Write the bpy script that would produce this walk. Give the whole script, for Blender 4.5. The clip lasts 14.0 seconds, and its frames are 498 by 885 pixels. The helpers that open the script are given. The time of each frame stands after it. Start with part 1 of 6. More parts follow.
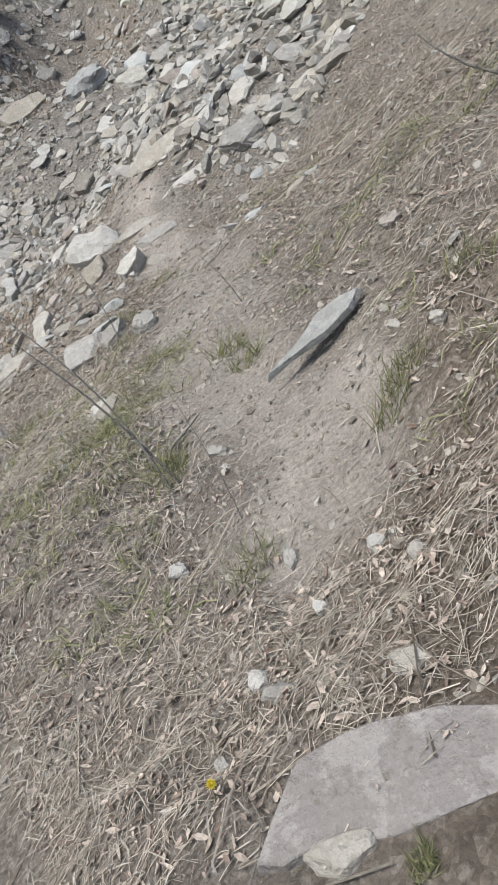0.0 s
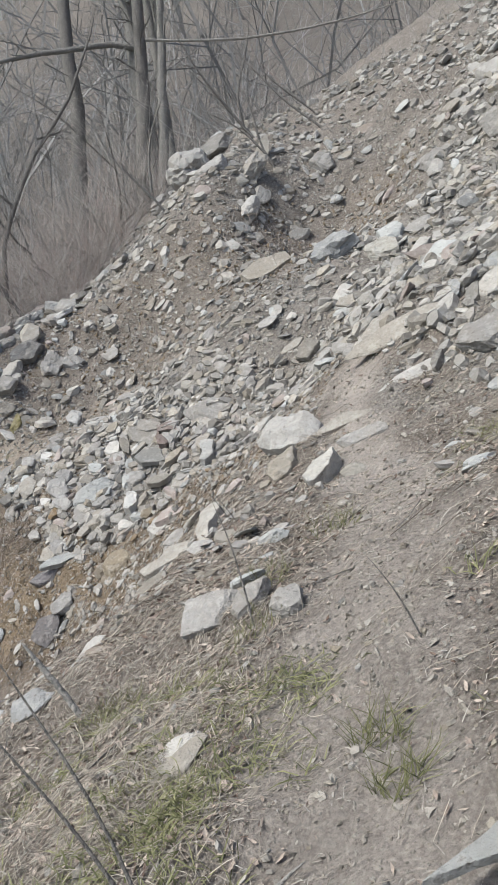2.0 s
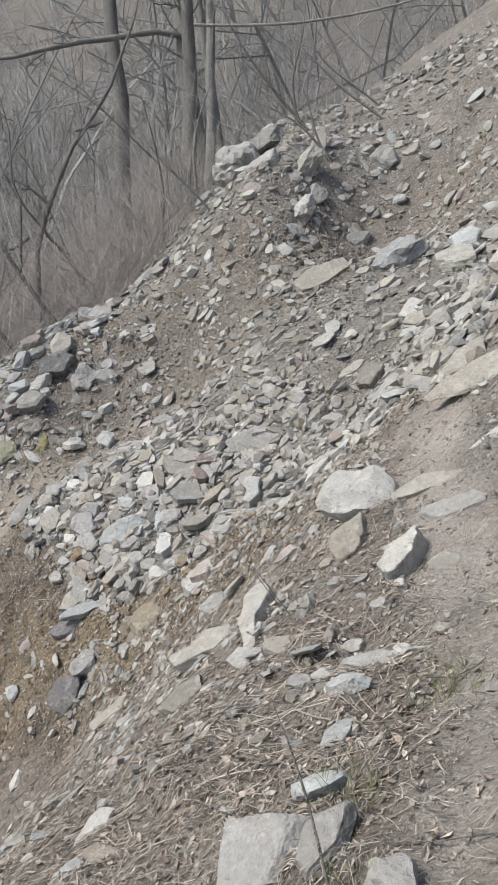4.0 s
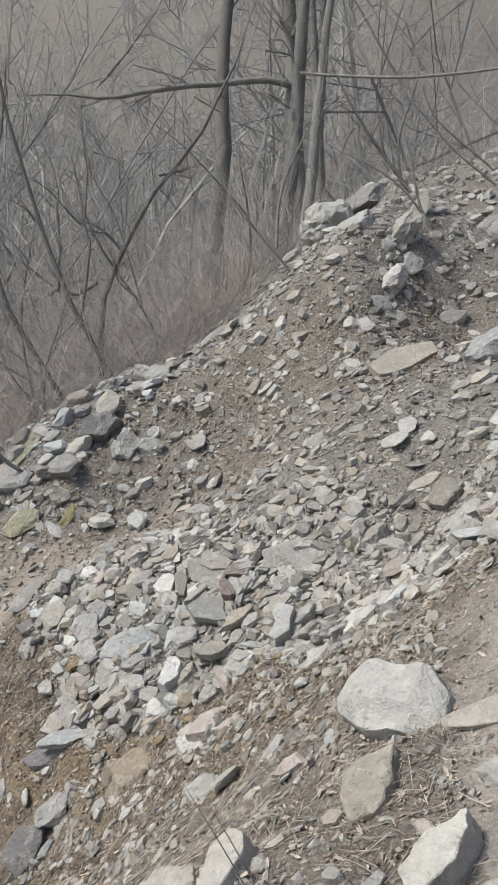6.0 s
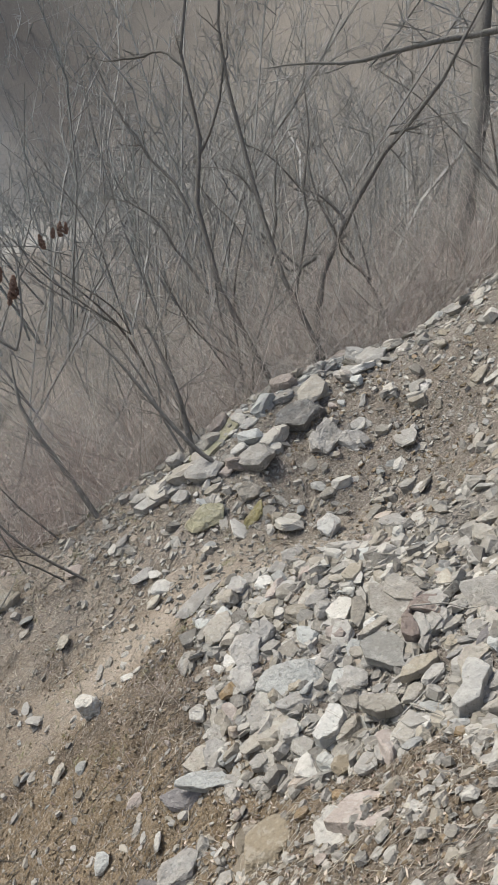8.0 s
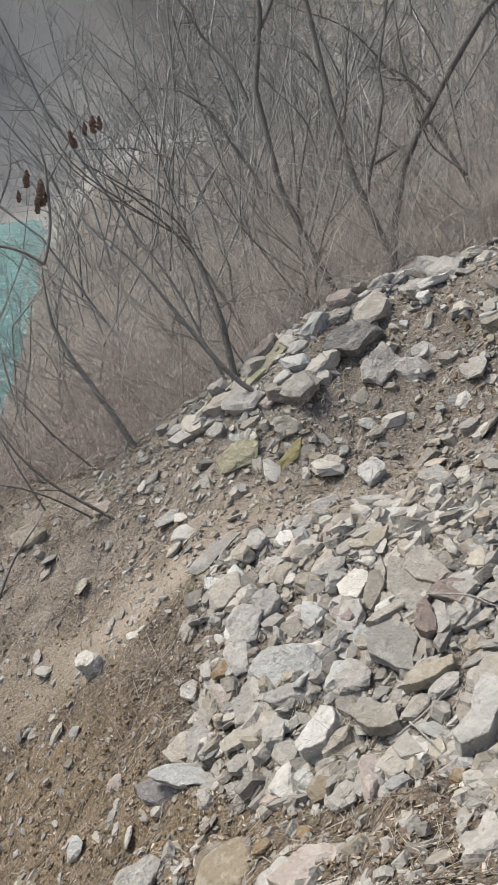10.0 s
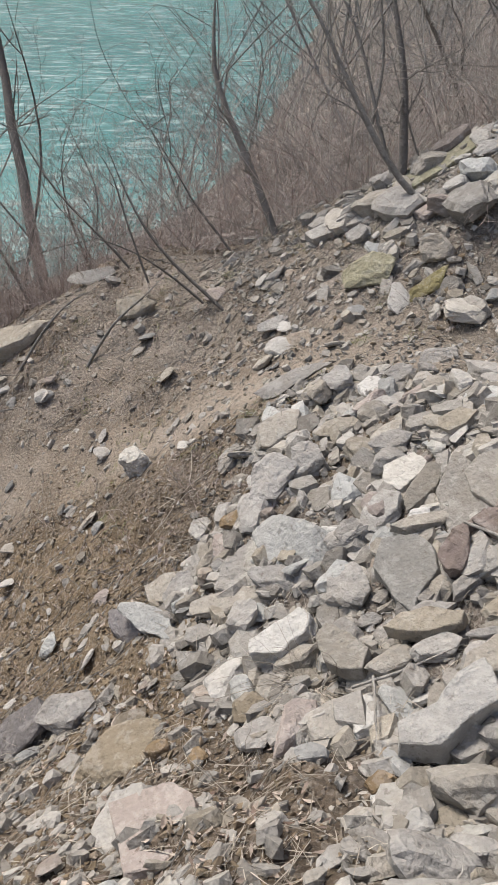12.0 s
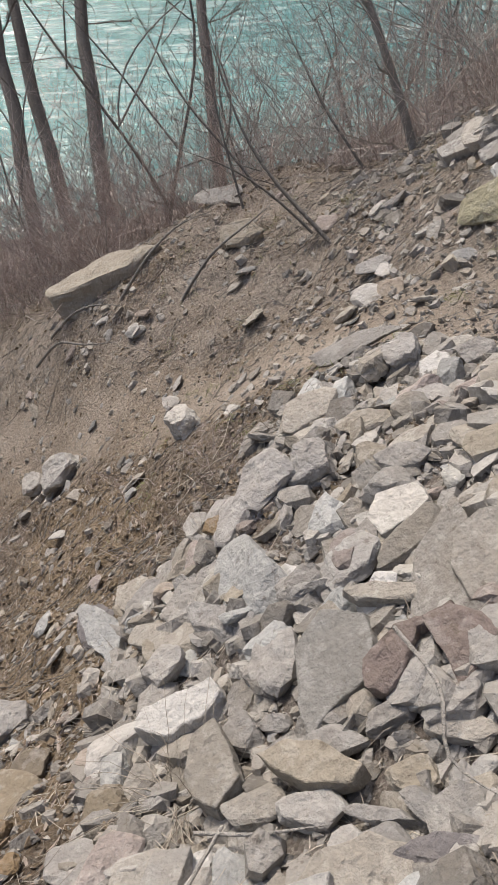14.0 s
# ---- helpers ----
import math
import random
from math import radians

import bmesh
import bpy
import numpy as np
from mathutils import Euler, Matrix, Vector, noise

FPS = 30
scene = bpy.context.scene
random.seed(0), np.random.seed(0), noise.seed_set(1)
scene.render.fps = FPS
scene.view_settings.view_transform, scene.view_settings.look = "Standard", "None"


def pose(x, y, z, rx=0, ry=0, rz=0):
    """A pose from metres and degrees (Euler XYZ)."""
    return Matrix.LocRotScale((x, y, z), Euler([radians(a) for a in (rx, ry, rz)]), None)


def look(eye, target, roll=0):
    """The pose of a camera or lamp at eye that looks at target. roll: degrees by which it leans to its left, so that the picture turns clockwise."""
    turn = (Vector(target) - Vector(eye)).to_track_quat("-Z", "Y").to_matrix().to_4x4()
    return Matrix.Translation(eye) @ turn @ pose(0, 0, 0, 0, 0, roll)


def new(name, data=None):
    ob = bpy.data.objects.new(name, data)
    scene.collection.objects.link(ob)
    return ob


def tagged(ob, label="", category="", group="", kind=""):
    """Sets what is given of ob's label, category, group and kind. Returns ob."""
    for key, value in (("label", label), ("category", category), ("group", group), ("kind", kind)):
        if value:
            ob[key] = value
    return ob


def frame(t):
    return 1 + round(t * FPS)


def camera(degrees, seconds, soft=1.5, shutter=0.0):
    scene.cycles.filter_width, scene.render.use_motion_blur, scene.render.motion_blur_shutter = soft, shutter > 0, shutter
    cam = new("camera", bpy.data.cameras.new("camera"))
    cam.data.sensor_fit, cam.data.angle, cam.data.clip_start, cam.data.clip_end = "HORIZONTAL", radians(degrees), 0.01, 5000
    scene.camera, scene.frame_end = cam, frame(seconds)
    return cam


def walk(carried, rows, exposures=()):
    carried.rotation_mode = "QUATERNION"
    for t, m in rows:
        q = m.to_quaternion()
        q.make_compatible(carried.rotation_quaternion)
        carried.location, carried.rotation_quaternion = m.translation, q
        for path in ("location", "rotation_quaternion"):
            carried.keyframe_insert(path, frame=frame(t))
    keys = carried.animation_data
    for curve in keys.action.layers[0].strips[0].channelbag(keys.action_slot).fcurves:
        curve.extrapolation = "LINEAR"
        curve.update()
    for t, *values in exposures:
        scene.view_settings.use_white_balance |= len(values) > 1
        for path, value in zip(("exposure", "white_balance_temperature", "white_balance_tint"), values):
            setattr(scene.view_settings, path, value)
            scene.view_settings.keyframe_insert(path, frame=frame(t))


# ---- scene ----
cam = camera(34.1, 14.0, soft=1.0)
PATH = [
    (0, (0.189, 0.648, 1.229), (0.068, 2.406, 0.281), -8.2),
    (0.5, (0.202, 1.018, 1.24), (-0.087, 2.83, 0.444), -9.6),
    (1, (0.202, 1.383, 1.314), (-0.256, 3.219, 0.666), -6.6),
    (1.5, (0.193, 1.609, 1.307), (-0.204, 3.471, 0.694), -3.4),
    (2, (0.242, 1.968, 1.275), (-0.39, 3.773, 0.689), -3.6),
    (2.2, (0.258, 2.1, 1.304), (-0.496, 3.861, 0.73), -5.7),
    (4.3, (-0.293, 3.183, 1.336), (-0.992, 4.958, 0.736), -2.1),
    (4.5, (-0.351, 3.328, 1.316), (-1.019, 5.116, 0.72), -0.8),
    (5, (-0.474, 3.776, 1.275), (-1.167, 5.566, 0.714), -1.1),
    (5.5, (-0.478, 4.158, 1.324), (-1.189, 5.951, 0.795), -0.6),
    (6, (-0.417, 4.368, 1.447), (-1.349, 6.072, 0.966), 1.3),
    (6.5, (-0.444, 4.678, 1.407), (-1.48, 6.321, 0.93), 1.5),
    (7, (-0.488, 4.998, 1.357), (-1.744, 6.476, 0.868), -1.9),
    (7.2, (-0.502, 5.125, 1.339), (-1.813, 6.553, 0.845), -2.2),
    (9.3, (-0.92, 6.445, 1.069), (-2.419, 7.626, 0.468), -0.5),
    (9.5, (-0.905, 6.58, 1.066), (-2.413, 7.727, 0.425), -1.6),
    (10, (-0.944, 6.844, 1.122), (-2.507, 7.862, 0.401), -2.9),
    (10.5, (-1.079, 7.187, 1.07), (-2.659, 8.175, 0.344), 0.8),
    (11, (-1.221, 7.506, 0.994), (-2.847, 8.32, 0.16), 1.3),
    (11.5, (-1.308, 7.768, 0.972), (-2.919, 8.297, -0.089), 2.7),
    (12, (-1.451, 8.032, 0.841), (-3.009, 8.479, -0.329), 3.3),
    (12.5, (-1.567, 8.305, 0.767), (-3.076, 8.559, -0.521), 4.0),
    (13, (-1.654, 8.437, 0.713), (-3.14, 8.485, -0.625), 3.5),
    (13.5, (-1.902, 8.698, 0.639), (-3.356, 8.685, -0.735), -4.4),
    (14, (-2.199, 9.163, 0.587), (-3.68, 9.03, -0.75), -5.0),
]
EXPOSURES = [(0.0, -0.03, 6250, 6), (5.0, -0.06, 6300, 6), (7.0, -0.06, 6500, 5), (9.5, 0.02, 6700, 6), (11.0, 0.0, 6650, 8), (11.6, -0.05, 6700, 9), (14.0, -0.17, 6920, 12)]
walk(cam, [(t, look(eye, target, roll)) for t, eye, target, roll in PATH], EXPOSURES)

# ---- light: a bright overcast day ----
world = bpy.data.worlds.new("sky")
scene.world = world
world.use_nodes = True
wn = world.node_tree.nodes
sky = wn.new("ShaderNodeTexSky")
sky.sky_type, sky.sun_disc = "NISHITA", False
sky.sun_elevation, sky.sun_rotation = radians(52), radians(238)
sky.air_density, sky.dust_density, sky.ozone_density = 1.0, 4.0, 1.0
world.node_tree.links.new(sky.outputs[0], wn["Background"].inputs[0])
wn["Background"].inputs[1].default_value = 0.17
sun = new("sun", bpy.data.lights.new("sun", "SUN"))
sun.data.energy, sun.data.angle, sun.data.color = 3.4, radians(16), (1.0, 0.96, 0.9)
sun.matrix_world = look((-8, -5, 12), (0, 0, 0))

# ---- materials ----
def material(name, rough=0.9, metal=0.0):
    m = bpy.data.materials.new(name)
    m.use_nodes = True
    b = m.node_tree.nodes["Principled BSDF"]
    b.inputs["Roughness"].default_value, b.inputs["Metallic"].default_value = rough, metal
    b.inputs["Specular IOR Level"].default_value = 0.3
    return m, m.node_tree.nodes, m.node_tree.links, b


def mix(nodes, links, fac, a, b, blend="MIX"):
    n = nodes.new("ShaderNodeMix")
    n.data_type, n.blend_type = "RGBA", blend
    for slot, v in ((0, fac), (6, a), (7, b)):
        if isinstance(v, bpy.types.NodeSocket):
            links.new(v, n.inputs[slot])
        else:
            n.inputs[slot].default_value = v if slot == 0 else (*v, 1)
    return n.outputs[2]


def ramp(nodes, links, src, lo, hi):
    n = nodes.new("ShaderNodeMapRange")
    links.new(src, n.inputs[0])
    n.inputs[1].default_value, n.inputs[2].default_value = lo, hi
    return n.outputs[0]


def grain(nodes, links, scale, detail=4.0, rough=0.6, coords=None):
    n = nodes.new("ShaderNodeTexNoise")
    n.inputs["Scale"].default_value, n.inputs["Detail"].default_value, n.inputs["Roughness"].default_value = scale, detail, rough
    if coords is None:
        coords = nodes.new("ShaderNodeTexCoord").outputs["Object"]
    links.new(coords, n.inputs["Vector"])
    return n.outputs[0]


def bump(nodes, links, shader, height, strength, distance):
    n = nodes.new("ShaderNodeBump")
    n.inputs["Strength"].default_value, n.inputs["Distance"].default_value = strength, distance
    links.new(height, n.inputs["Height"])
    links.new(n.outputs[0], shader.inputs["Normal"])


def scaled(c, k):
    return tuple(min(1.0, v * k) for v in c)


def stone_material(name, colour, joined=False, stain=(0.24, 0.2, 0.15), stained=0.35, vary=0.3):
    """Weathered shale: pale dust, brown soil stains, a fine grain, each piece of its own tone."""
    m, n, l, b = material(name, 0.92)
    place = n.new("ShaderNodeNewGeometry")
    coords = place.outputs["Position"]
    own = place.outputs["Random Per Island"] if joined else n.new("ShaderNodeObjectInfo").outputs["Random"]
    big = ramp(n, l, grain(n, l, 7.0, 5, 0.65, coords), 0.35, 0.7)
    fine = grain(n, l, 48.0, 6, 0.6, coords)
    c = mix(n, l, own, scaled(colour, 1 - vary), scaled(colour, 1 + vary * 0.7))
    hue = n.new("ShaderNodeMath")
    hue.operation = "FRACT"
    times = n.new("ShaderNodeMath")
    times.operation = "MULTIPLY"
    times.inputs[1].default_value = 7.31
    l.new(own, times.inputs[0])
    l.new(times.outputs[0], hue.inputs[0])
    c = mix(n, l, ramp(n, l, hue.outputs[0], 0.66, 1.0), c, mix(n, l, 0.45 if joined else 0.4, c, (0.36, 0.3, 0.2)))
    patch = n.new("ShaderNodeMath")
    patch.operation = "MULTIPLY"
    patch.inputs[1].default_value = stained
    l.new(big, patch.inputs[0])
    c = mix(n, l, patch.outputs[0], c, stain)
    c = mix(n, l, ramp(n, l, fine, 0.3, 0.75), mix(n, l, 0.24, c, (0.08, 0.075, 0.07)), c)
    chalk = ramp(n, l, grain(n, l, 16.0, 5, 0.7, coords), 0.55, 0.75)
    half = n.new("ShaderNodeMath")
    half.operation = "MULTIPLY"
    half.inputs[1].default_value = 0.4
    l.new(chalk, half.inputs[0])
    c = mix(n, l, half.outputs[0], c, mix(n, l, 0.45, c, (0.8, 0.785, 0.75)))
    scale = ramp(n, l, grain(n, l, 11.0, 8, 0.72, coords), 0.53, 0.57)
    c = mix(n, l, scale, c, mix(n, l, 0.1, c, (0.86, 0.85, 0.82)))
    seam = ramp(n, l, grain(n, l, 22.0, 6, 0.7, coords), 0.4, 0.33)
    c = mix(n, l, seam, c, mix(n, l, 0.5, c, (0.1, 0.08, 0.06)))
    l.new(c, b.inputs["Base Color"])
    total = n.new("ShaderNodeMath")
    total.operation = "ADD"
    l.new(fine, total.inputs[0])
    l.new(grain(n, l, 28.0, 5, 0.6, coords), total.inputs[1])
    bump(n, l, b, total.outputs[0], 0.9, 0.016)
    return m


TONES = {
    "grey": (0.43, 0.42, 0.405), "pale": (0.56, 0.548, 0.525), "chalk": (0.86, 0.875, 0.86), "white": (0.69, 0.685, 0.665), "tan": (0.43, 0.405, 0.362),
    "slate": (0.25, 0.238, 0.246), "bluegrey": (0.37, 0.378, 0.378), "bluepale": (0.5, 0.515, 0.51), "maroon": (0.29, 0.235, 0.22),
    "pink": (0.44, 0.385, 0.36), "ochre": (0.3, 0.215, 0.125), "clay": (0.29, 0.25, 0.198), "moss": (0.35, 0.34, 0.24), "dark": (0.2, 0.2, 0.2), "yellow": (0.43, 0.38, 0.17),
}
WORDS = {"grey": "grey", "pale": "pale grey", "white": "whitish", "chalk": "bluish-white", "tan": "tan", "slate": "dark slate", "bluegrey": "blue-grey", "bluepale": "pale bluish",
         "maroon": "maroon-brown", "pink": "pinkish", "ochre": "rusty ochre", "clay": "brown clay-caked", "moss": "mossy greenish", "dark": "dark", "yellow": "yellow lichen-covered"}
STONE = {k: stone_material("stone_" + k, scaled(v, 0.85), stained=0.12 if k in ("white", "bluepale", "bluegrey", "slate") else 0.28) for k, v in TONES.items()}
SCREE = stone_material("scree_stone", (0.385, 0.376, 0.355), joined=True, vary=0.55)
HEAP = stone_material("heap_stone", (0.365, 0.354, 0.334), joined=True, vary=0.5)
CLODS = stone_material("earth_clods", (0.23, 0.18, 0.128), joined=True, stain=(0.25, 0.18, 0.1), vary=0.5)
CHIPS = stone_material("stone_chips", (0.37, 0.348, 0.312), joined=True, vary=0.5)


def plant_material(name, a, b_, rough=0.85, streak=60.0, relief=0.004):
    """Dead or living stalks and bark: each piece between two tones, with a grain."""
    m, n, l, b = material(name, rough)
    geo = n.new("ShaderNodeNewGeometry")
    c = mix(n, l, geo.outputs["Random Per Island"], a, b_)
    g = ramp(n, l, grain(n, l, streak, 4, 0.7, geo.outputs["Position"]), 0.3, 0.7)
    c = mix(n, l, g, mix(n, l, 0.45, c, (0.03, 0.028, 0.025)), c)
    l.new(c, b.inputs["Base Color"])
    if relief > 0.004:
        patch = ramp(n, l, grain(n, l, streak * 0.22, 5, 0.7, geo.outputs["Position"]), 0.38, 0.66)
        c = mix(n, l, patch, mix(n, l, 0.35, c, (0.1, 0.095, 0.085)), c)
        l.new(c, b.inputs["Base Color"])
    bump(n, l, b, g, 0.4 if relief < 0.005 else 0.8, relief)
    return m


BARK_DARK = plant_material("dark_bark", (0.19, 0.178, 0.168), (0.28, 0.265, 0.25), streak=30, relief=0.02)
BARK_GREY = plant_material("grey_bark", (0.25, 0.24, 0.226), (0.38, 0.366, 0.346), streak=25, relief=0.02)
BARK_PALE = plant_material("pale_bark", (0.42, 0.4, 0.37), (0.5, 0.48, 0.45), streak=25, relief=0.02)
TWIGS = plant_material("pale_twigs", (0.32, 0.29, 0.265), (0.68, 0.65, 0.61))
BRUSH = plant_material("brush_twigs", (0.32, 0.243, 0.222), (0.74, 0.66, 0.62))
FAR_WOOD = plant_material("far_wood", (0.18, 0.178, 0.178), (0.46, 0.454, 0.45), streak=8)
# trees across the river: distance haze put into the colour as paler grey
HAZY_BANK = plant_material("hazy_bank_wood", (0.33, 0.325, 0.32), (0.55, 0.545, 0.54), streak=8)
STRAW = plant_material("straw", (0.2, 0.17, 0.136), (0.64, 0.585, 0.505), 0.8)
GREEN = plant_material("green_grass", (0.13, 0.14, 0.06), (0.33, 0.33, 0.17), 0.7)
DEAD_LEAF = plant_material("dead_leaf", (0.34, 0.3, 0.25), (0.58, 0.55, 0.5), 0.8)
LITTER = plant_material("leaf_litter", (0.18, 0.125, 0.1), (0.66, 0.575, 0.5), 0.8)
SEED = plant_material("sumac_seed", (0.16, 0.1, 0.08), (0.24, 0.155, 0.125), streak=200)
PETAL = plant_material("dandelion_petals", (0.75, 0.6, 0.03), (0.85, 0.7, 0.05), streak=300)

# the ground: earth, trail dust, wet soil, ochre clay and leaf litter, mixed where each lies
GROUND, gn, gl, gb = material("ground_earth", 0.96)
pos = gn.new("ShaderNodeNewGeometry").outputs["Position"]


def spread(name):
    n = gn.new("ShaderNodeAttribute")
    n.attribute_name = name
    return n.outputs["Fac"]


mottle = ramp(gn, gl, grain(gn, gl, 3.0, 6, 0.65, pos), 0.3, 0.7)
grit = grain(gn, gl, 70.0, 6, 0.75, pos)
crumbs = gn.new("ShaderNodeTexVoronoi")
crumbs.inputs["Scale"].default_value = 42.0
gl.new(pos, crumbs.inputs["Vector"])
earth = mix(gn, gl, mottle, (0.19, 0.162, 0.139), (0.35, 0.308, 0.272))
earth = mix(gn, gl, spread("trail"), earth, mix(gn, gl, mottle, (0.32, 0.298, 0.266), (0.45, 0.42, 0.38)))
earth = mix(gn, gl, spread("soil"), earth, mix(gn, gl, mottle, (0.125, 0.094, 0.068), (0.265, 0.205, 0.15)))
earth = mix(gn, gl, spread("ochre"), earth, mix(gn, gl, mottle, (0.24, 0.175, 0.105), (0.37, 0.285, 0.19)))
earth = mix(gn, gl, spread("litter"), earth, mix(gn, gl, mottle, (0.125, 0.112, 0.103), (0.215, 0.192, 0.176)))
earth = mix(gn, gl, spread("shale"), earth, mix(gn, gl, mottle, (0.19, 0.181, 0.168), (0.37, 0.358, 0.336)))
# land across the river is tinted pale: haze painted into the ground colour
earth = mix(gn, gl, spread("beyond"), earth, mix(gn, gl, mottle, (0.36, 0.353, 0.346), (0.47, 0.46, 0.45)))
pebbles = gn.new("ShaderNodeTexVoronoi")
pebbles.inputs["Scale"].default_value = 95.0
gl.new(pos, pebbles.inputs["Vector"])


def part_of(socket):
    n = gn.new("ShaderNodeSeparateColor")
    gl.new(socket, n.inputs[0])
    return n.outputs[0]


def times_(a, k):
    n = gn.new("ShaderNodeMath")
    n.operation = "MULTIPLY"
    gl.new(a, n.inputs[0])
    n.inputs[1].default_value = k
    return n.outputs[0]


# crumbs of earth and grit, each of its own tone, with dark gaps between
tone_a, tone_b = part_of(crumbs.outputs["Color"]), part_of(pebbles.outputs["Color"])
earth = mix(gn, gl, times_(ramp(gn, gl, tone_a, 0.45, 0.0), 0.55), earth, mix(gn, gl, 0.6, earth, (0.07, 0.06, 0.05)))
earth = mix(gn, gl, times_(ramp(gn, gl, tone_a, 0.7, 1.0), 0.6), earth, mix(gn, gl, 0.45, earth, (0.62, 0.58, 0.52)))
earth = mix(gn, gl, times_(ramp(gn, gl, tone_b, 0.6, 1.0), 0.6), earth, mix(gn, gl, 0.4, earth, (0.62, 0.58, 0.52)))
earth = mix(gn, gl, times_(ramp(gn, gl, tone_b, 0.35, 0.0), 0.5), earth, mix(gn, gl, 0.6, earth, (0.05, 0.042, 0.035)))
# low spots of the grit darkened: shade in the gaps put into the colour
earth = mix(gn, gl, ramp(gn, gl, grit, 0.32, 0.62), mix(gn, gl, 0.55, earth, (0.05, 0.042, 0.035)), earth)
dust = mix(gn, gl, mottle, (0.37, 0.328, 0.298), (0.53, 0.478, 0.437))
dust = mix(gn, gl, spread("ochre"), dust, (0.37, 0.3, 0.22))
earth = mix(gn, gl, times_(spread("trail"), 0.9), earth, mix(gn, gl, ramp(gn, gl, grit, 0.35, 0.6), mix(gn, gl, 0.35, dust, (0.1, 0.085, 0.07)), dust))
gl.new(earth, gb.inputs["Base Color"])
rise = gn.new("ShaderNodeMath")
rise.operation = "SUBTRACT"
gl.new(grit, rise.inputs[0])
gl.new(times_(crumbs.outputs["Distance"], 0.6), rise.inputs[1])
rise2 = gn.new("ShaderNodeMath")
rise2.operation = "SUBTRACT"
gl.new(rise.outputs[0], rise2.inputs[0])
gl.new(times_(pebbles.outputs["Distance"], 0.25), rise2.inputs[1])
calm = gn.new("ShaderNodeMath")
calm.operation = "MULTIPLY_ADD"
gl.new(spread("trail"), calm.inputs[0])
calm.inputs[1].default_value, calm.inputs[2].default_value = -0.3, 1.0
high = gn.new("ShaderNodeMath")
high.operation = "MULTIPLY"
raised = gn.new("ShaderNodeMath")
raised.inputs[1].default_value = 0.35
gl.new(rise2.outputs[0], raised.inputs[0])
gl.new(raised.outputs[0], high.inputs[0])
gl.new(calm.outputs[0], high.inputs[1])
bump(gn, gl, gb, high.outputs[0], 1.0, 0.02)

# river water: turquoise, broken by small waves
WATER, rn, rl, rb = material("river_water", 0.12)
rb.inputs["Specular IOR Level"].default_value = 0.5
rpos = rn.new("ShaderNodeNewGeometry").outputs["Position"]
stretch = rn.new("ShaderNodeMapping")
stretch.inputs["Scale"].default_value = (1.3, 0.36, 1.0)
stretch.inputs["Rotation"].default_value = (0, 0, radians(12))
rl.new(rpos, stretch.inputs["Vector"])
waves = grain(rn, rl, 1.1, 6, 0.62, stretch.outputs[0])
# pale streaks on the ripples: foam, and sky glints painted into the colour
foam_glint = ramp(rn, rl, grain(rn, rl, 0.9, 7, 0.72, stretch.outputs[0]), 0.5, 0.7)
deep = mix(rn, rl, ramp(rn, rl, grain(rn, rl, 0.06, 3, 0.5, rpos), 0.3, 0.7), (0.07, 0.235, 0.24), (0.14, 0.36, 0.355))
rl.new(mix(rn, rl, foam_glint, deep, (0.66, 0.76, 0.76)), rb.inputs["Base Color"])
bump(rn, rl, rb, waves, 0.8, 0.5)
# ---- the lie of the land: one slope and its swells (x, y, reach, height) ----
BASE = (-0.8728, 0.5005, 0.3065)
BUMPS = [
    (-4.0, 7.5, 2.0, -1.960),
    (-7.0, 6.0, 1.2, -1.630),
    (-0.5, 12.0, 2.0, -1.411),
    (0.5, 6.5, 1.2, -0.879),
    (-5.0, 11.0, 0.8, -0.610),
    (-4.0, 14.5, 0.8, 0.273),
    (-9.5, 5.5, 0.8, -0.268),
    (-4.5, 5.5, 1.2, -0.894),
    (0.0, 13.0, 0.8, 0.393),
    (-6.5, 9.0, 0.8, -0.249),
    (-7.0, 14.0, 0.8, -0.237),
    (0.5, 0.0, 1.2, 0.702),
    (3.0, 10.0, 2.0, -0.951),
    (-2.5, 13.5, 0.8, -0.959),
    (-2.0, 9.5, 0.8, -0.505),
    (2.0, 2.0, 0.8, 0.511),
    (-7.0, 11.5, 0.8, 0.293),
    (-7.5, 10.0, 0.8, 0.042),
    (-4.0, 11.5, 0.8, -0.338),
    (-4.0, 13.5, 0.8, 0.592),
    (-5.0, 16.5, 0.8, 0.545),
    (-9.5, 9.5, 0.8, 0.492),
    (-8.0, 7.5, 0.8, 0.410),
    (-5.0, 9.0, 0.8, 0.195),
]


def step(a, b, v):
    t = np.clip((v - a) / (b - a), 0, 1)
    return t * t * (3 - 2 * t)


def soft(v):
    return np.log1p(np.exp(np.clip(v, -30, 30)))


def brink(y):
    """x of the brink where the bank breaks off towards the river."""
    return np.interp(y, [5, 7, 8, 8.6, 10, 11.4, 13.8, 16.5, 18], [-9.6, -9.1, -9.3, -9.2, -7.9, -7.4, -6.8, -6.3, -6.0])


